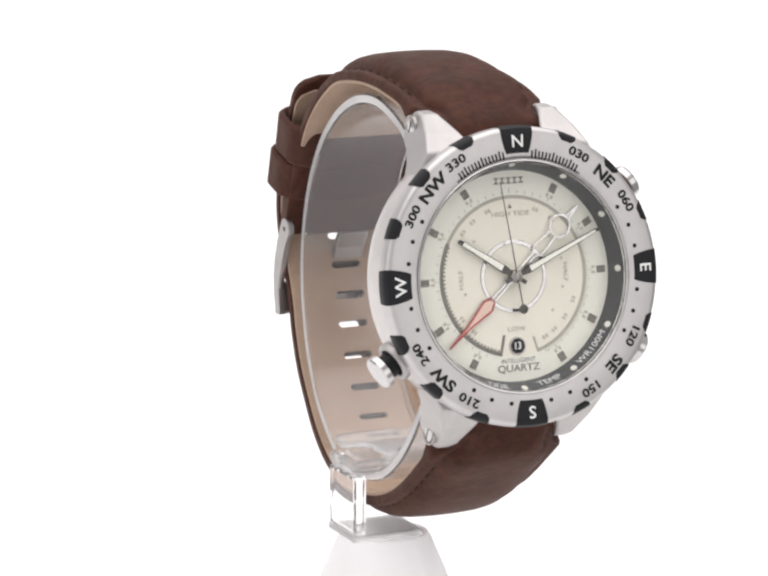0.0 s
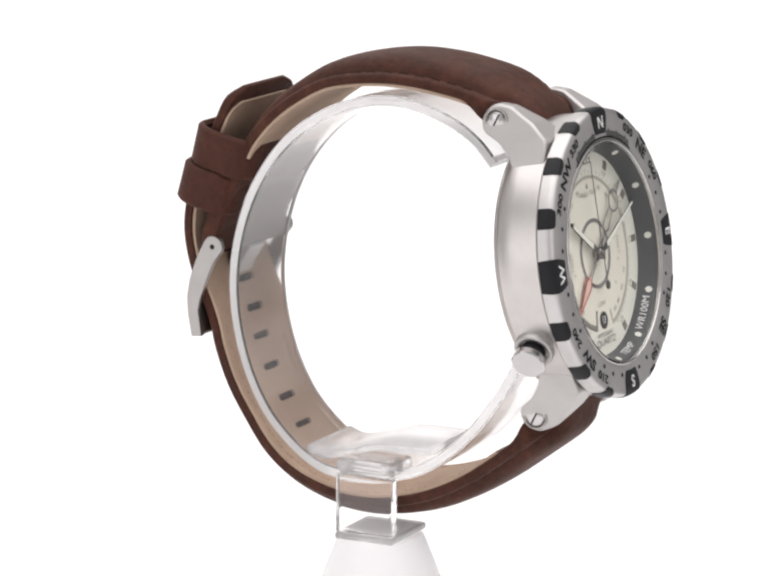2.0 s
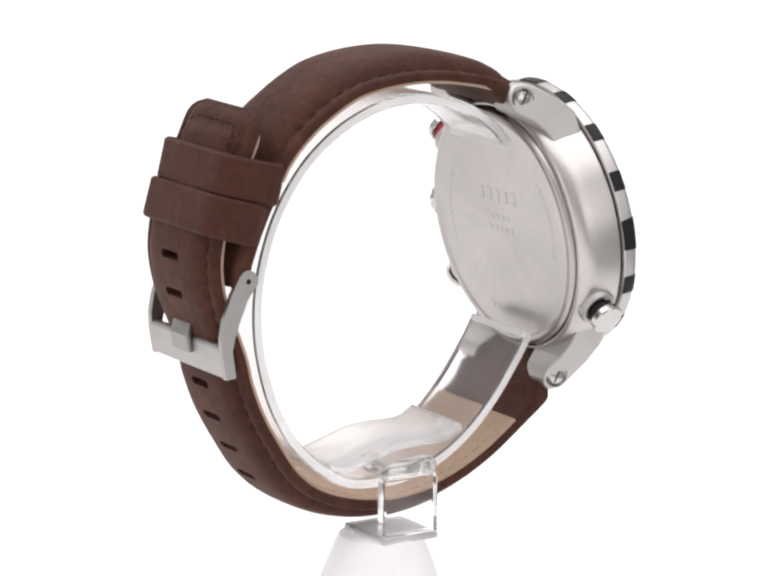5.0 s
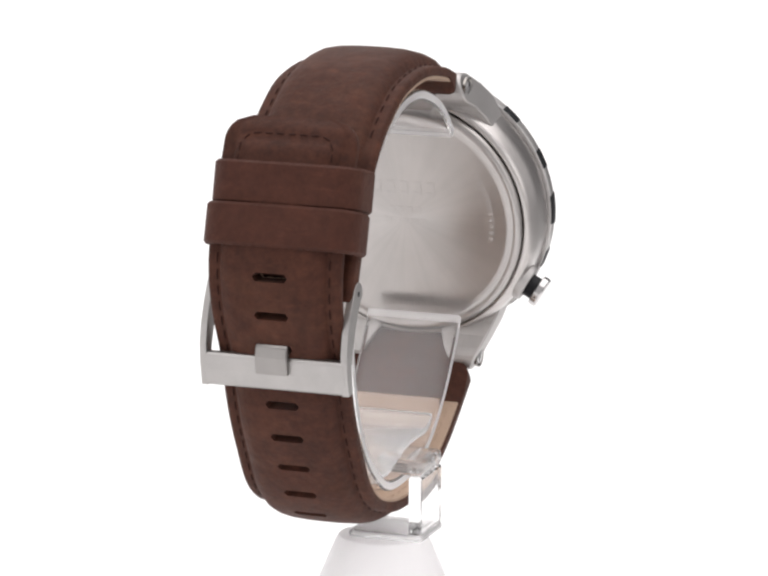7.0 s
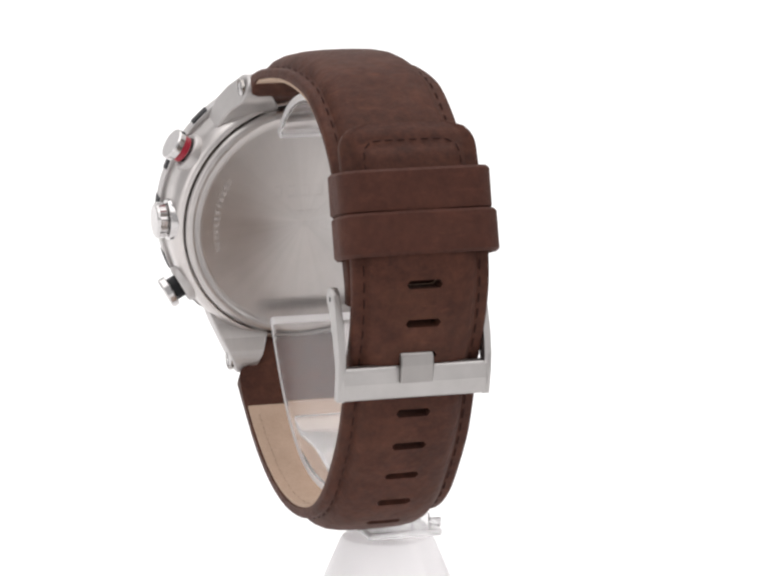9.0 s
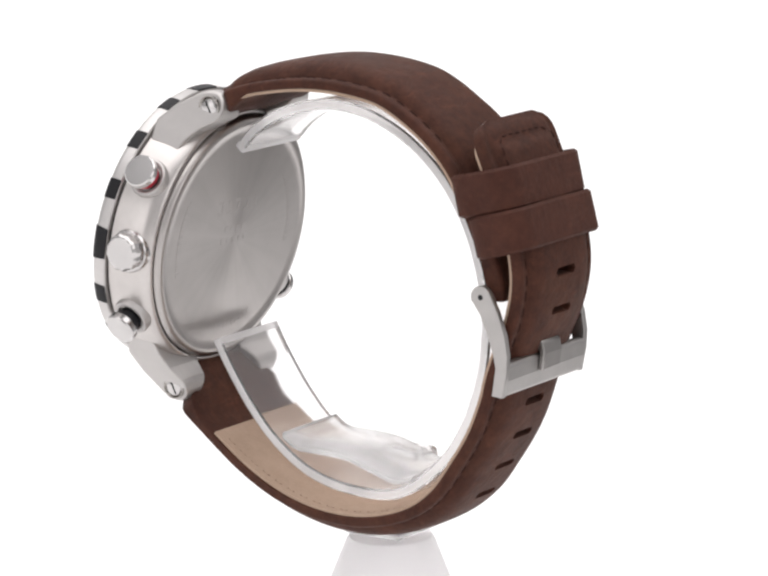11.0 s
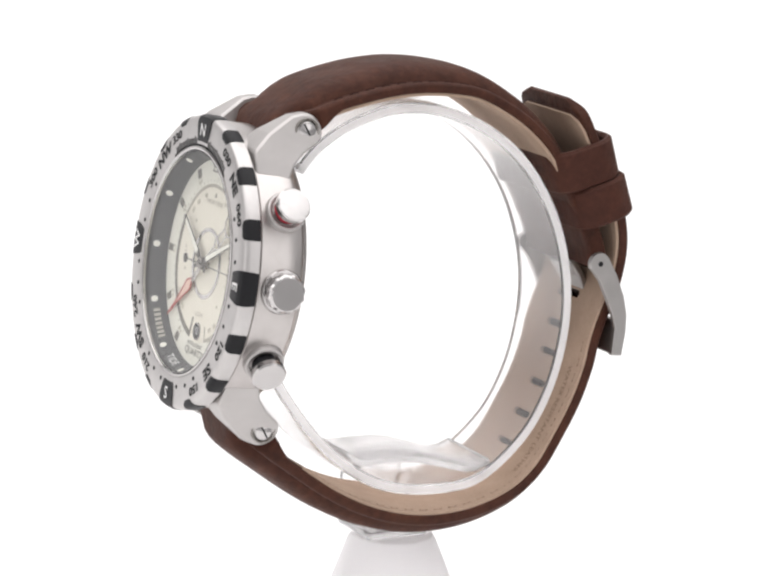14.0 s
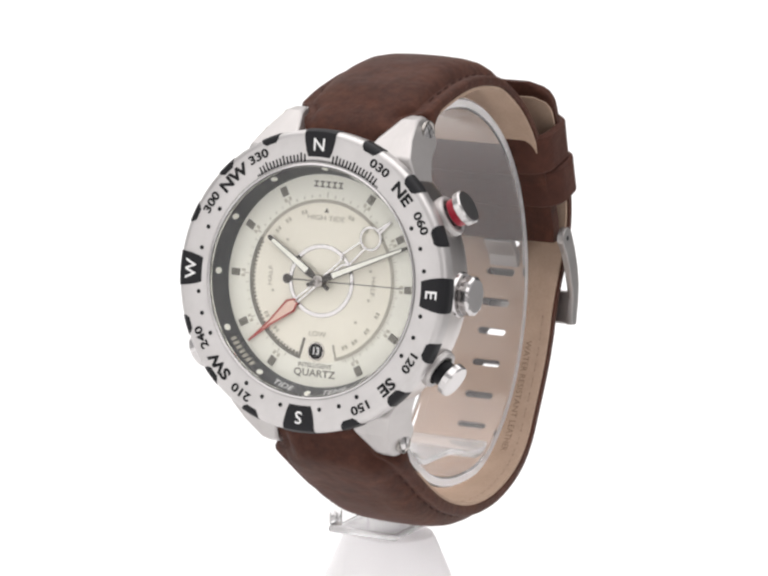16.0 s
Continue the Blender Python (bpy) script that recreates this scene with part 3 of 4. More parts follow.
def make_hands():
    # compass hand, lowest
    p = hand_place(48.5)
    o0, o1 = -3.45, -3.33
    frame_lines = [
        stroke([(-0.25, 1.0), (-0.28, 4.4), (-0.95, 5.4), (-0.6, 8.9)], 0.26, o0, o1, p),
        stroke([(0.25, 1.0), (0.28, 4.4), (0.95, 5.4), (0.6, 8.9)], 0.26, o0, o1, p),
        stroke([(1.65 * math.sin(a), 10.5 - 1.65 * math.cos(a)) for a in (math.tau * k / 28 for k in range(29))], 0.3, o0, o1, p),
        stroke([(-0.3, 12.1), (0, 14.6), (0.3, 12.1)], 0.24, o0, o1, p),
        stroke([(-0.22, -1.0), (-0.3, -5.0)], 0.26, o0, o1, p),
        stroke([(0.22, -1.0), (0.3, -5.0)], 0.26, o0, o1, p),
    ]
    compass = part("compass_hand", joined(*frame_lines), POLISHED, watch, "skeleton steel compass hand with a red tip", smooth=False)
    red = [stroke([(-0.3, -5.0), (-0.95, -6.2), (-0.25, -10.6), (0, -15.0)], 0.26, o0, o1 + 0.02, p), stroke([(0.3, -5.0), (0.95, -6.2), (0.25, -10.6), (0, -15.0)], 0.26, o0, o1 + 0.02, p)]
    part("tip", joined(*red), RED, compass, "red hand tip", smooth=False)
    part("tip_fill", slab([(-0.25, -5.2), (0.25, -5.2), (0.8, -6.3), (0.15, -10.4), (0, -12.6), (-0.15, -10.4), (-0.8, -6.3)], o0 + 0.02, o1 - 0.02, p), PALE_RED, compass, "pale red hand filling", smooth=False)
    # hour hand
    for name, ang, length, w0, w1, o0, label in (("hour_hand", -57, 10.9, 0.62, 0.34, -3.15, "pale lume hour hand with dark edges"), ("minute_hand", 66.5, 15.6, 0.56, 0.26, -2.85, "pale lume minute hand with dark edges")):
        p = hand_place(ang)
        hand = part(name, rounded(slab([(-0.3, -2.0), (0.3, -2.0), (0.32, 0.6), (w0, 2.2), (w1, length - 0.3), (0, length), (-w1, length - 0.3), (-w0, 2.2), (-0.32, 0.6)], o0, o0 + 0.16, p), 0.04, 1), HAND_DARK, watch, label, smooth=False)
        part("lume", slab([(-w0 + 0.15, 2.5), (w0 - 0.15, 2.5), (w1 - 0.08, length - 1.0), (-w1 + 0.08, length - 1.0)], o0 + 0.1, o0 + 0.2, p), LUME, hand, "pale lume filling", smooth=False)
    part("hub", lathe([(0, -2.3), (0.35, -2.32), (0.5, -2.4), (0.5, -2.55), (0.85, -2.6), (0.95, -2.75), (0.95, -3.9), (0, -3.9)], 32), HAND_STEEL, watch, "dark steel hand hub")


make_hands()
second = part("second_hand", joined(slab([(-0.09, -4.4), (0.09, -4.4), (0.05, 14.3), (-0.05, 14.3)], -2.52, -2.42, at), laid_disc(0, -5.0, 0.72, -2.52, -2.40, 24), laid_disc(0, 0, 0.5, -2.54, -2.40, 20)), HAND_DARK, watch, "thin dark second hand with a disc counterweight", smooth=False)

glass = part("crystal", rounded(slab([(16.84 * math.cos(t), 16.84 * math.sin(t)) for t in (math.tau * k / 128 for k in range(128))], -0.95, 0.08, at), 0.12, 2), CRYSTAL, watch, "flat clear watch crystal", flats=True)
glass.visible_shadow = False

# ---- strap ----
MIDDLE = np.array([-38.0, -2.0])


class Strip:
    """A bent band: edge line as (out, up), with its outward normals by arc length."""

    def __init__(self, points, drift):
        self.drift = drift
        self.fine, self.arc, _ = smooth_path(points, 1.0)
        self.length = self.arc[-1]

    def point(self, a):
        return np.array([np.interp(a, self.arc, self.fine[:, k]) for k in (0, 1)])

    def normal(self, a):
        d = self.point(min(a + 0.6, self.length)) - self.point(max(a - 0.6, 0))
        n = np.array([-d[1], d[0]]) / np.linalg.norm(d)
        return n if n @ (self.point(a) - MIDDLE) > 0 else -n

    def arc_of(self, out, up):
        return float(self.arc[np.argmin(((self.fine - (out, up)) ** 2).sum(1))])

    def place(self, a, w, h):
        q = self.point(a) + self.normal(a) * h
        return at(w + self.drift(a), q[1], q[0])


def band(strip, a0, a1, half, above, below, slots=(), step=0.9, tip=0.0, columns=None):
    """A solid band on a strip. half(a): half width; above(a, q), below(a, q): heights at a fraction q of the half width; slots: arcs of holes."""
    rows = set(np.linspace(a0, a1, int((a1 - a0) / step) + 2).round(3))
    for c in slots:
        rows = {r for r in rows if abs(r - c) > 1.0} | {round(c - 0.62, 3), round(c, 3), round(c + 0.62, 3)}
    rows = sorted(rows)
    hole = 0.22
    cols = columns or [-1, -0.985, -0.95, -0.9, -0.86, -0.83, -0.80, -0.76, -0.70, -0.6, -0.45, -hole, -0.1, 0, 0.1, hole, 0.45, 0.6, 0.70, 0.76, 0.80, 0.83, 0.86, 0.9, 0.95, 0.985, 1]
    bm = bmesh.new()
    up, lo = [], []
    for a in rows:
        h = half(a)
        if tip and a > a1 - tip:
            x = (a - (a1 - tip)) / tip
            h = h - tip * (1 - math.sqrt(max(0, 1 - x * x))) * 0.98
        at_slot = any(abs(a - c) < 0.01 for c in slots)
        ru, rl = [], []
        for q in cols:
            w = q * h
            if at_slot and abs(abs(q) - hole) < 1e-6:
                w *= 1.2
            ru.append(bm.verts.new(strip.place(a, w, above(a, abs(q)))))
            rl.append(bm.verts.new(strip.place(a, w, below(a, abs(q)))))
        up.append(ru)
        lo.append(rl)

    def is_hole(i, k):
        m = (rows[i] + rows[i + 1]) / 2
        return abs(cols[k] + cols[k + 1]) / 2 < hole and any(abs(m - c) < 0.62 for c in slots)
    n, c = len(rows), len(cols)
    for i in range(n - 1):
        for k in range(c - 1):
            if is_hole(i, k):
                for (i0, k0, i1, k1, di, dk) in ((i, k, i, k + 1, -1, 0), (i + 1, k, i + 1, k + 1, 1, 0), (i, k, i + 1, k, 0, -1), (i, k + 1, i + 1, k + 1, 0, 1)):
                    if not is_hole(i + di, k + dk):
                        bm.faces.new((up[i0][k0], up[i1][k1], lo[i1][k1], lo[i0][k0]))
                continue
            bm.faces.new((up[i][k], up[i][k + 1], up[i + 1][k + 1], up[i + 1][k]))
            bm.faces.new((lo[i][k], lo[i][k + 1], lo[i + 1][k + 1], lo[i + 1][k]))
        for k in (0, c - 1):
            bm.faces.new((up[i][k], up[i + 1][k], lo[i + 1][k], lo[i][k]))
    for i in (0, n - 1):
        for k in range(c - 1):
            bm.faces.new((up[i][k], up[i][k + 1], lo[i][k + 1], lo[i][k]))
    return bm


def cross(pad):
    """Height of the outer face over the edge line at a fraction of the half width, for a pad of that height."""
    def h(q):
        edge = -0.5 * max(0.0, (q - 0.95) / 0.05) ** 2
        if q > 0.78:
            return edge - 0.12 * math.exp(-((q - 0.845) / 0.02) ** 2)
        return pad * (1 - (q / 0.78) ** 6) ** 0.5 * (0.86 + 0.14 * (1 - (q / 0.78) ** 2))
    return h


def ease(x):
    x = min(1, max(0, x))
    return x * x * (3 - 2 * x)


def stitch(strip, p, q, height):
    """One raised thread from p to q, both (arc, across)."""
    b = bmesh.new()
    d = Vector((q[0] - p[0], q[1] - p[1])).normalized()
    n = Vector((-d.y, d.x))
    rows = []
    for k in range(4):
        x = k / 3
        a, w = p[0] + (q[0] - p[0]) * x, p[1] + (q[1] - p[1]) * x
        lift = height + 0.14 * math.sin(math.pi * x)
        rows.append([b.verts.new(strip.place(a + n.x * o, w + n.y * o, lift + dh)) for o, dh in ((-0.12, -0.1), (0, 0.05), (0.12, -0.1))])
    for r, s in zip(rows, rows[1:]):
        for k in range(2):
            b.faces.new((r[k], r[k + 1], s[k + 1], s[k]))
    return b


def stitches(strip, a0, a1, half, height, pitch=2.7, dash=1.5, q=0.845):
    bms = []
    a = a0
    while a + dash < a1:
        for sgn in (1, -1):
            bms.append(stitch(strip, (a, sgn * q * half(a)), (a + dash, sgn * q * half(a + dash)), height(a)))
        a += pitch
    return joined(*bms)


def tip_seam(strip, start, inset, wide, radius, height):
    """A seam up one side of the strap's end, round its corners and down the other side."""
    top = strip.length - inset
    line = [(strip.length - start, -wide), (top - radius, -wide)]
    line += [(top - radius + radius * math.sin(t), -wide + radius - radius * math.cos(t)) for t in (radians(15 * k) for k in range(1, 7))]
    line += [(a, -w) for a, w in reversed(line)]
    p = np.array(line)
    arc = np.r_[0, np.cumsum(np.linalg.norm(np.diff(p, axis=0), axis=1))]
    bms, x = [], 0.3
    while x + 1.2 < arc[-1]:
        ends = [tuple(np.interp(v, arc, p[:, k]) for k in (0, 1)) for v in (x, x + 1.2)]
        bms.append(stitch(strip, ends[0], ends[1], max(height(a, w) for a, w in ends) + 0.03))
        x += 1.85
    return joined(*bms)


UPPER = Strip([(-7.4, 20.3), (-8.0, 22.6), (-9.4, 24.0), (-12.2, 25.5), (-16.3, 27.6), (-19.9, 29.0), (-24.6, 30.5), (-30.0, 31.6), (-36.2, 32.0), (-41.4, 31.5), (-47.6, 29.1), (-52.2, 26.3), (-55.9, 22.9), (-58.9, 18.3), (-61.4, 14.6), (-63.4, 11.2), (-64.7, 8.6), (-65.2, 6.2)], lambda a: -1.1 * ease((a - 8) / 30))
LOWER = Strip([(-7.6, -20.6), (-8.3, -23.2), (-10.2, -25.0), (-13.0, -27.0), (-16.6, -29.0), (-25.0, -33.3), (-33.0, -35.8), (-41.0, -36.4), (-48.9, -35.0), (-56.0, -31.6), (-60.6, -27.0), (-63.7, -20.8), (-65.8, -15.3), (-67.0, -9.8), (-67.3, -6.2), (-67.8, -3.2), (-68.5, -0.3), (-69.2, 2.6), (-69.6, 6.0), (-69.5, 9.8), (-68.6, 13.6), (-66.6, 18.5), (-64.2, 22.4), (-61.6, 25.9), (-58.8, 30.2), (-57.5, 31.9)], lambda a: -0.5 * ease((a - 55) / 20))


def make_upper_strap():
    def half(a):
        return 8.2 + (10.9 - 8.2) * ease((a - 5.6) / 3.2) - 0.3 * ease((a - 12) / 40)

    def pad(a):
        return (1.75 + 0.85 * math.exp(-((a - 25) / 19) ** 2)) * (1 - 0.5 * ease((a - 56) / 6)) * (0.3 + 0.7 * ease((a - 2.5) / 9))

    def above(a, q):
        return cross(pad(a))(q) + 1.3 * ease((a - 61) / 4)

    def below(a, q):
        return -1.65 - 1.9 * (1 - ease((a - 7) / 6)) * ease(a / 4 + 0.4) + 0.25 * max(0, (q - 0.95) / 0.05)
    strap = part("upper_strap", band(UPPER, 0, UPPER.length, half, above, below), LEATHER, watch, "padded dark brown leather strap, buckle side")
    lined = lambda a, q: -1.55
    under = lambda a, q: -2.0
    part("lining", band(UPPER, 11.0, 57, lambda a: half(a) - 0.25, lined, under, columns=[-1, -0.5, 0, 0.5, 1]), LINING, strap, "tan suede strap lining")
    part("stitching", stitches(UPPER, 12, 51, half, lambda a: 0.02), THREAD, strap, "dark brown thread stitching")
    return strap


def make_lower_strap():
    def half(a):
        return 8.2 + (10.9 - 8.2) * ease((a - 5.6) / 3.2) - 0.7 * ease((a - 12) / 60) + 0.4 * ease((a - 85) / 20)

    def pad(a):
        return (2.4 - 0.3 * ease((a - 50) / 20) - 0.6 * ease((a - 75) / 18)) * (0.15 + 0.85 * ease((a - 2.5) / 3.5))

    def above(a, q):
        end = ease((LOWER.length - a) / 2.2)
        return cross(pad(a) * (0.35 + 0.65 * ease((LOWER.length - 3.6 - a) / 1.5)))(q) * end - 0.5 * (1 - end)

    def below(a, q):
        return -1.8 - 1.7 * (1 - ease((a - 7) / 6)) * ease(a / 4 + 0.4) + 0.25 * max(0, (q - 0.95) / 0.05) + 0.75 * (1 - ease((LOWER.length - a) / 1.2))
    spots = [(-69.5, 10.7), (-69.5, 5.2), (-68.5, -0.2), (-67.5, -5.0), (-67.0, -9.9), (-65.8, -15.3), (-63.7, -20.6), (-61.2, -25.8), (-57.6, -30.2)]
    slots = [LOWER.arc_of(*p) for p in spots]
    strap = part("lower_strap", band(LOWER, 0, LOWER.length, half, above, below, slots, tip=4.2), LEATHER, watch, "padded dark brown leather strap with long slots, buckled")
    part("lining", band(LOWER, 15.0, LOWER.length - 2.2, lambda a: half(a) - 0.3, lambda a, q: -1.7, lambda a, q: -2.15, slots, tip=3.0, columns=[-1, -0.6, -0.22, 0, 0.22, 0.6, 1]), LINING, strap, "tan suede strap lining")
    end = LOWER.length - 16.0
    part("stitching", stitches(LOWER, 12, end, half, lambda a: 0.02, pitch=2.5), THREAD, strap, "dark brown thread stitching")
    part("tip_stitching", tip_seam(LOWER, 11.0, 3.0, 7.4, 2.4, lambda a, w: above(a, abs(w) / half(a))), THREAD, strap, "dark brown thread seam round the tip")
    part("lining_stitching", stitches(LOWER, 17, 84, half, lambda a: -2.2), LINING_THREAD, strap, "tan stitches on the lining")
    stamp = letters("WATER RESISTANT LEATHER", 1.5, 1.05, 0.0)
    mid = LOWER.arc_of(-62.8, -20.0)
    for v in stamp.verts:
        x, y = v.co.x, v.co.y
        v.co = LOWER.place(mid - x, 6.6 + y, -2.19)
    part("stamp", stamp, ENGRAVE_DARK, strap, "faint stamped leather print", smooth=False)
    return strap


def loop_band(inner, outer, half, length, thick):
    """A leather keeper: a rounded rectangular tube round the strap; inner and outer are its mid points as (out, up)."""
    i, o = np.array(inner), np.array(outer)
    n = (o - i) / np.linalg.norm(o - i)
    t = np.array([-n[1], n[0]])
    deep = np.linalg.norm(o - i)
    bm = bmesh.new()

    def ring(grow):
        pts = []
        x, y, r = half + grow, deep / 2 + grow, 3.9 + grow
        for cx, cy, a0 in ((x - r, y - r, 0), (-(x - r), y - r, 90), (-(x - r), -(y - r), 180), (x - r, -(y - r), 270)):
            for k in range(10):
                a = radians(a0 + 10 * k)
                pts.append((cx + r * math.cos(a), cy + r * math.sin(a)))
        return pts
    mid = (i + o) / 2
    loops = []
    e = 0.42
    profile = [(-thick, -length / 2 + e), (-thick + e, -length / 2), (-e, -length / 2), (0, -length / 2 + e), (0, length / 2 - e), (-e, length / 2), (-thick + e, length / 2), (-thick, length / 2 - e)]
    for grow, along in profile:
        row = []
        for w, h in ring(grow):
            bulge = 0.5 * (1 - (w / half) ** 2) if h > 0 else 0
            q = mid + n * (h + bulge) + t * along
            row.append(bm.verts.new(at(w - 0.9, q[1], q[0])))
        loops.append(row)
    m = len(loops[0])
    for a, b in zip(loops, loops[1:] + loops[:1]):
        for k in range(m):
            j = (k + 1) % m
            bm.faces.new((a[k], a[j], b[j], b[k]))
    return bm


upper_strap = make_upper_strap()
lower_strap = make_lower_strap()
part("keeper", loop_band((-55.0, 19.5), (-65.4, 23.9), 11.85, 6.5, 1.3), LOOP_LEATHER, upper_strap, "brown leather strap keeper")
part("keeper", loop_band((-59.4, 14.2), (-68.55, 18.4), 12.3, 6.4, 1.3), LOOP_LEATHER, upper_strap, "brown leather strap keeper")


def make_buckle():
    bms = []
    outer = [(-65.3, 8.0), (-67.2, 5.4), (-69.0, 2.2), (-70.0, -0.7), (-70.3, -3.5), (-70.2, -7.2)]
    inner = [(-68.4, -7.3), (-68.3, -3.0), (-67.6, -1.2), (-66.3, 1.2), (-64.4, 4.2), (-62.8, 5.8)]
    eye = [(-64.0 + 1.75 * math.cos(a), 6.9 + 1.75 * math.sin(a)) for a in (radians(d) for d in range(-35, 131, 24))]
    poly = outer + inner + eye
    for sgn in (1, -1):
        bms.append(rounded(slab(poly, sgn * 10.75, sgn * 11.85, lambda x, y, h: at(h, y, x)), 0.3, 2, 20))
    bar = [(-68.4, -7.3), (-70.2, -7.2), (-70.4, -4.5), (-70.2, -1.9), (-68.6, -1.9)]
    bms.append(rounded(slab(bar, -11.65, 11.65, lambda x, y, h: at(h, y, x)), 0.6, 3, 20))
    buckle = part("buckle", joined(*bms), BUCKLE_STEEL, watch, "bead-blasted grey steel strap buckle", flats=True)
    tongue = [(-64.3, 6.4), (-66.5, 4.0), (-68.2, 1.3), (-70.5, 0.0), (-71.2, -1.6), (-71.2, -4.4), (-70.3, -4.4), (-70.3, -2.0), (-69.4, -0.9), (-67.4, 0.2), (-65.6, 3.2), (-63.4, 5.6)]
    part("tongue", rounded(slab(tongue, -2.6, 2.6, lambda x, y, h: at(h, y, x)), 0.3, 2, 30), SHADED_STEEL, buckle, "wide flat steel buckle tongue, tint darkened for shade", flats=True)
    # The arm stays solid; a black disc stands in for the hole's shade.
    for sgn in (1, -1):
        part("pin_hole", lathe([(0, 0.03), (0.42, 0.03), (0.42, -0.2)], 16, lambda x, y, h, sgn=sgn: at(sgn * (11.85 + h), 6.9 + y, -64.0 + x)), BLACK, buckle, "pin hole, its shade drawn as a black disc")


make_buckle()

# ---- clear display stand; built in the turntable's space ----
stand = thing("display_stand", "clear acrylic watch stand with a split ring and flared frosted base", "stand")
WATCH_AT = (0.02043, -0.03037, 0.00810)
REST = pose(*WATCH_AT, -9.0, 0, 24.4)
LIFT = Matrix.Translation((0, 0, -FLOOR))


def on_stand(s, u, o):
    return LIFT @ REST @ at(s, u, o)


RING_MID = np.array([-38.0, -2.3])


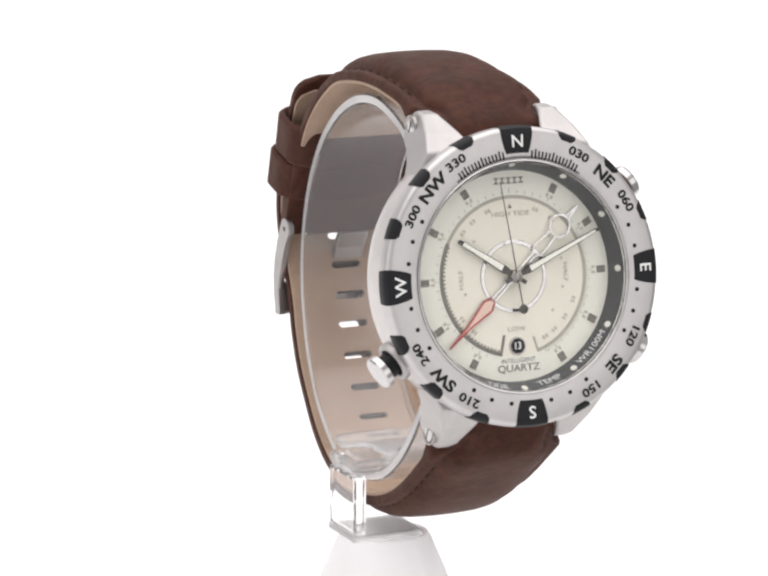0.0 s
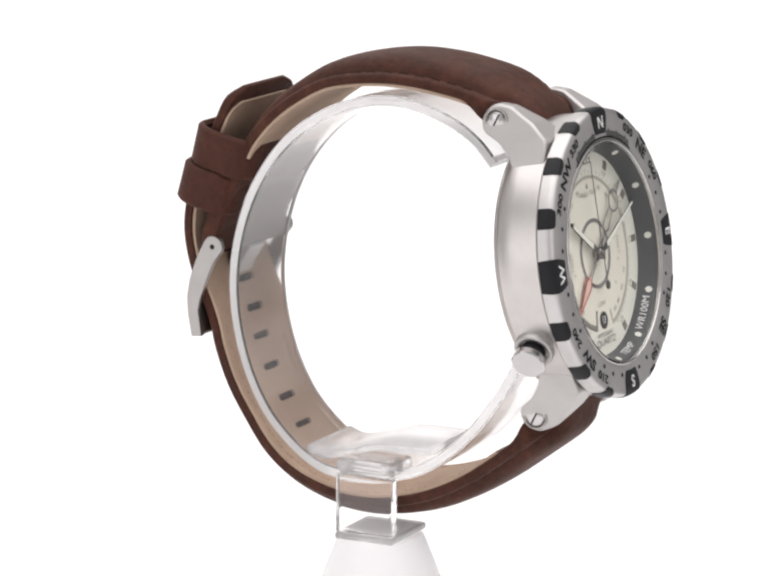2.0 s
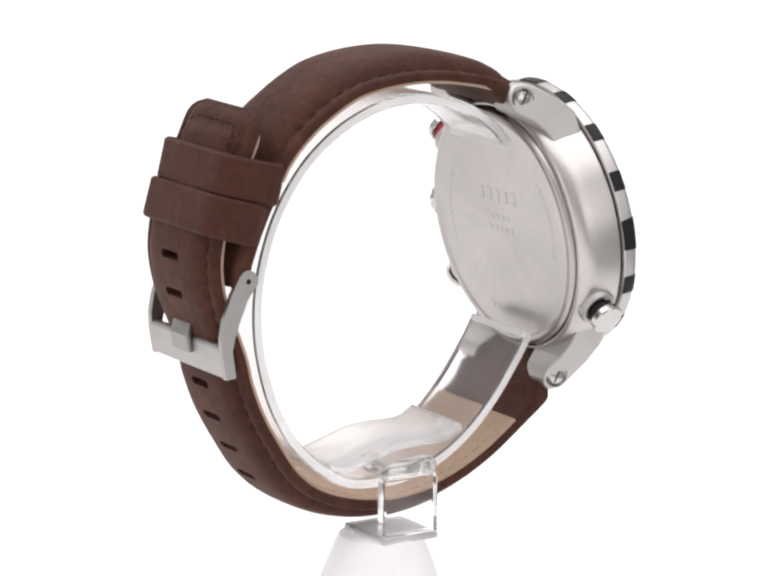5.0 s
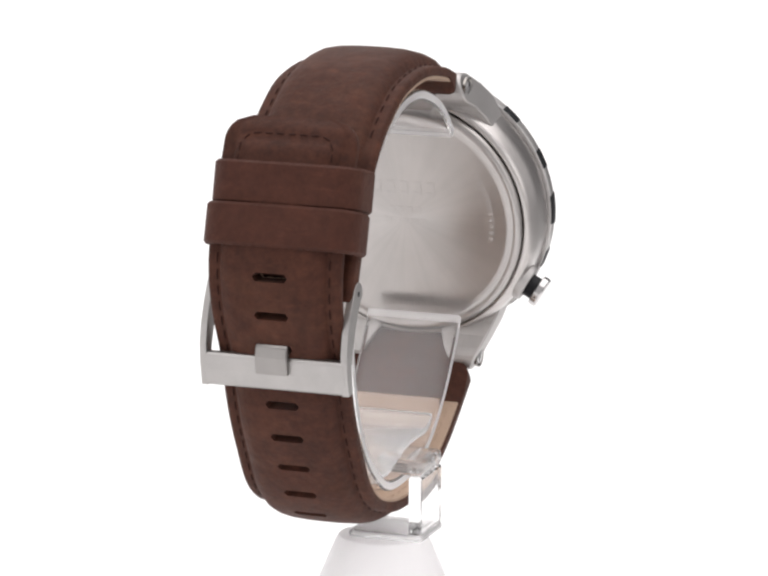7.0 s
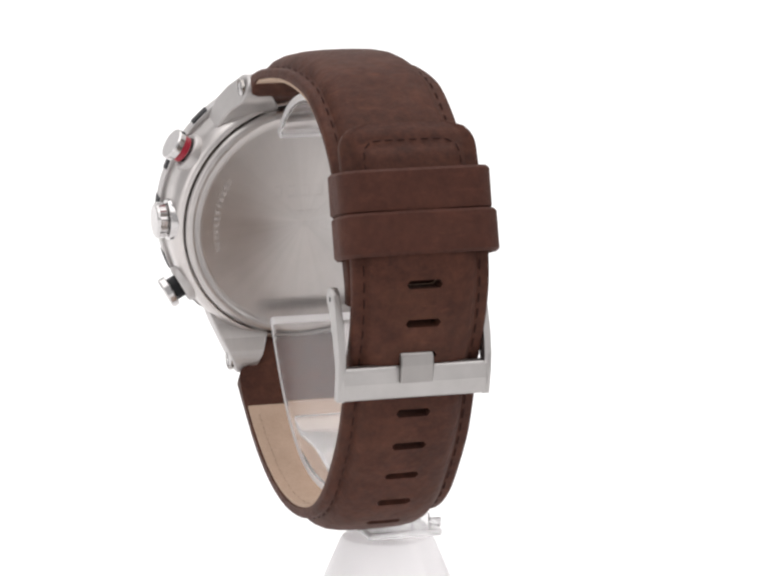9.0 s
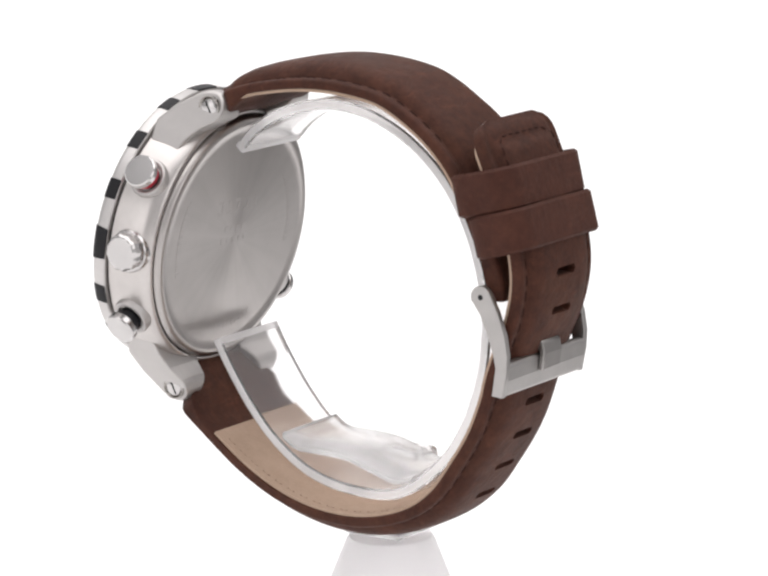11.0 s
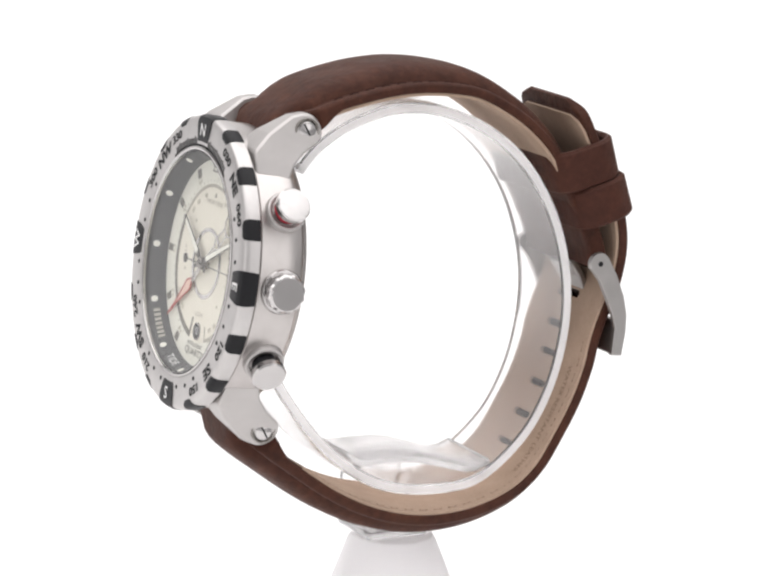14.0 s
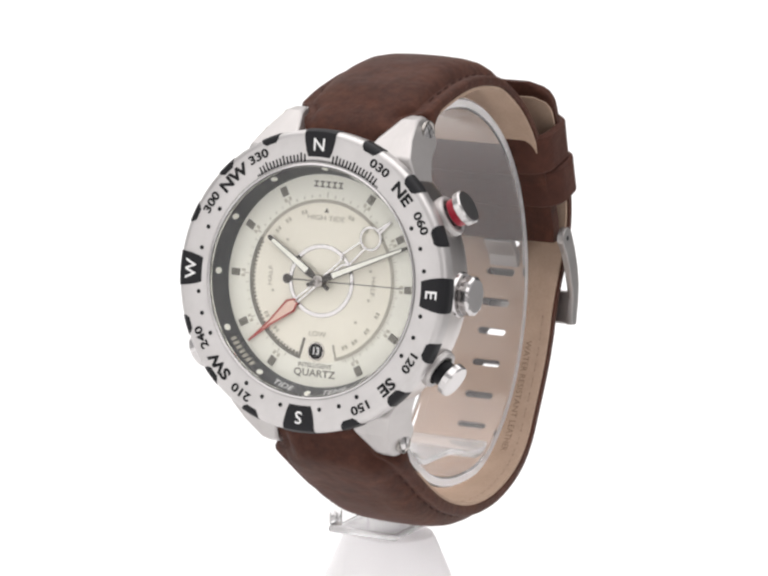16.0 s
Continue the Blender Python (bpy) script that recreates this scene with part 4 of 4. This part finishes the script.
def make_stand():
    line = [(-13.8, 16.0), (-16.5, 19.9), (-20.5, 23.3), (-26.0, 26.1), (-31.0, 27.3), (-37.0, 27.2), (-44.0, 25.2), (-50.5, 21.3), (-56.0, 15.5), (-59.9, 8.5), (-62.2, 1.0), (-62.7, -7.0), (-61.4, -15.3), (-58.0, -22.8), (-51.4, -29.5), (-43.0, -31.6), (-35.0, -31.2), (-28.2, -28.4), (-22.5, -24.2), (-17.2, -18.8), (-14.3, -15.2)]
    fine, arc, stops = smooth_path(line, 1.0)
    pts = np.stack([np.interp(stops, arc, fine[:, k]) for k in (0, 1)], 1)
    d = np.gradient(pts, axis=0)
    nrm = np.stack([-d[:, 1], d[:, 0]], 1) / np.linalg.norm(d, axis=1)[:, None]
    bm = bmesh.new()
    rows = []
    for i, (p, n) in enumerate(zip(pts, nrm)):
        th, c = 0.85, 0.28
        section = [(th, 5.9 - c), (th, c - 9.9), (th - c, -9.9), (c - th, -9.9), (-th, c - 9.9), (-th, 5.9 - c), (c - th, 5.9), (th - c, 5.9)]
        rows.append([bm.verts.new(on_stand(w, (p + n * h)[1], (p + n * h)[0])) for h, w in section])
    for a, b in zip(rows, rows[1:]):
        for k in range(8):
            j = (k + 1) % 8
            bm.faces.new((a[k], a[j], b[j], b[k]))
    bm.faces.new(rows[0])
    bm.faces.new(rows[-1])
    ring = part("split_ring", bm, RING_ACRYLIC, stand, "clear acrylic split ring")
    ring.data.materials.append(RING_EDGE)
    count = len(ring.data.polygons)
    for i, f in enumerate(ring.data.polygons):
        f.material_index = 1 if i < 8 or i >= count - 10 or i % 8 in (2, 6) else 0
    curve, run, marks = smooth_path([(-53.4, -26.6), (-50.5, -28.0), (-46.0, -27.6), (-41.0, -27.0), (-36.0, -27.5), (-31.5, -28.1), (-28.6, -26.9)], 1.2)
    mid = np.stack([np.interp(marks, run, curve[:, k]) for k in (0, 1)], 1)
    outline = [(x, y + 0.55) for x, y in mid] + [(x, y - 0.55) for x, y in mid[::-1]]
    sad = part("saddle", rounded(slab(outline, -9.6, 5.6, lambda x, y, h: on_stand(h, y, x)), 0.3, 2, 40), MILKY, stand, "clear acrylic saddle plate", angle=50)

    def block(x0, x1, y0, y1, z0, z1):
        """Upright bracket blocks: x towards the watch's side, y along the strap, z up."""
        e = Vector((math.cos(radians(24.4)), math.sin(radians(24.4)), 0))
        f = Vector((-e.y, e.x, 0))
        base = Vector((5.44, 2.57, 0)) * MM
        pl = lambda x, y, h: base + e * (x * MM) + f * (y * MM) + Vector((0, 0, h * MM - FLOOR))
        return slab([(x0, y0), (x1, y0), (x1, y1), (x0, y1)], z0, z1, pl)
    arm = part("arm", rounded(block(-13.8, -6.0, -5.0, 5.0, -28.7, -26.2), 1.0, 3), RING_ACRYLIC, stand, "clear acrylic arm", flats=True)
    post = part("post", rounded(block(-13.7, -11.5, -5.0, 5.0, -38.25, -28.75), 0.4, 2), ACRYLIC, stand, "clear acrylic upright", flats=True)
    foot = part("foot", rounded(block(-13.8, -1.6, -5.1, 5.1, -39.38, -38.2), 0.45, 3), MILKY, stand, "clear acrylic foot", flats=True)
    cx, cy = -0.3 * MM, 0.9 * MM
    e = Vector((math.cos(radians(24.4)), math.sin(radians(24.4)), 0))
    f = Vector((-e.y, e.x, 0))

    def base_place(x, y, h):
        return Vector((cx, cy, h * MM - FLOOR)) + e * (1.06 * x * MM) + f * (0.95 * y * MM)
    prof = [(0, -39.4), (5.9, -39.4), (6.7, -39.7), (7.2, -40.5), (9.8, -47.0), (14.5, -60.0), (21.5, -70.0), (25.0, -72.5), (26.0, -74.85), (0, -74.85)]
    base = part("base", lathe([(r, h) for r, h in prof], 64, base_place), FROSTED, stand, "frosted clear flared base")
    for ob in (ring, sad, arm, post, foot, base):
        ob.visible_shadow = False


make_stand()


# ---- movement ----
def motions():
    rows, stand_rows = [], []
    for t, deg in TURN:
        turn = pose(0, 0, 0, 0, 0, deg)
        rows.append((t, turn @ REST))
        stand_rows.append((t, turn @ pose(0, 0, FLOOR)))
    walk(watch, rows)
    walk(stand, stand_rows)
    hand = [(0, -8), (0.3, -5), (2.5, -1), (5, 24), (9, 60), (12, 84), (14, 89), (16, 89)]
    walk(second, [(t, pose(0, 0, 0, 0, a, 0)) for t, a in hand])


motions()
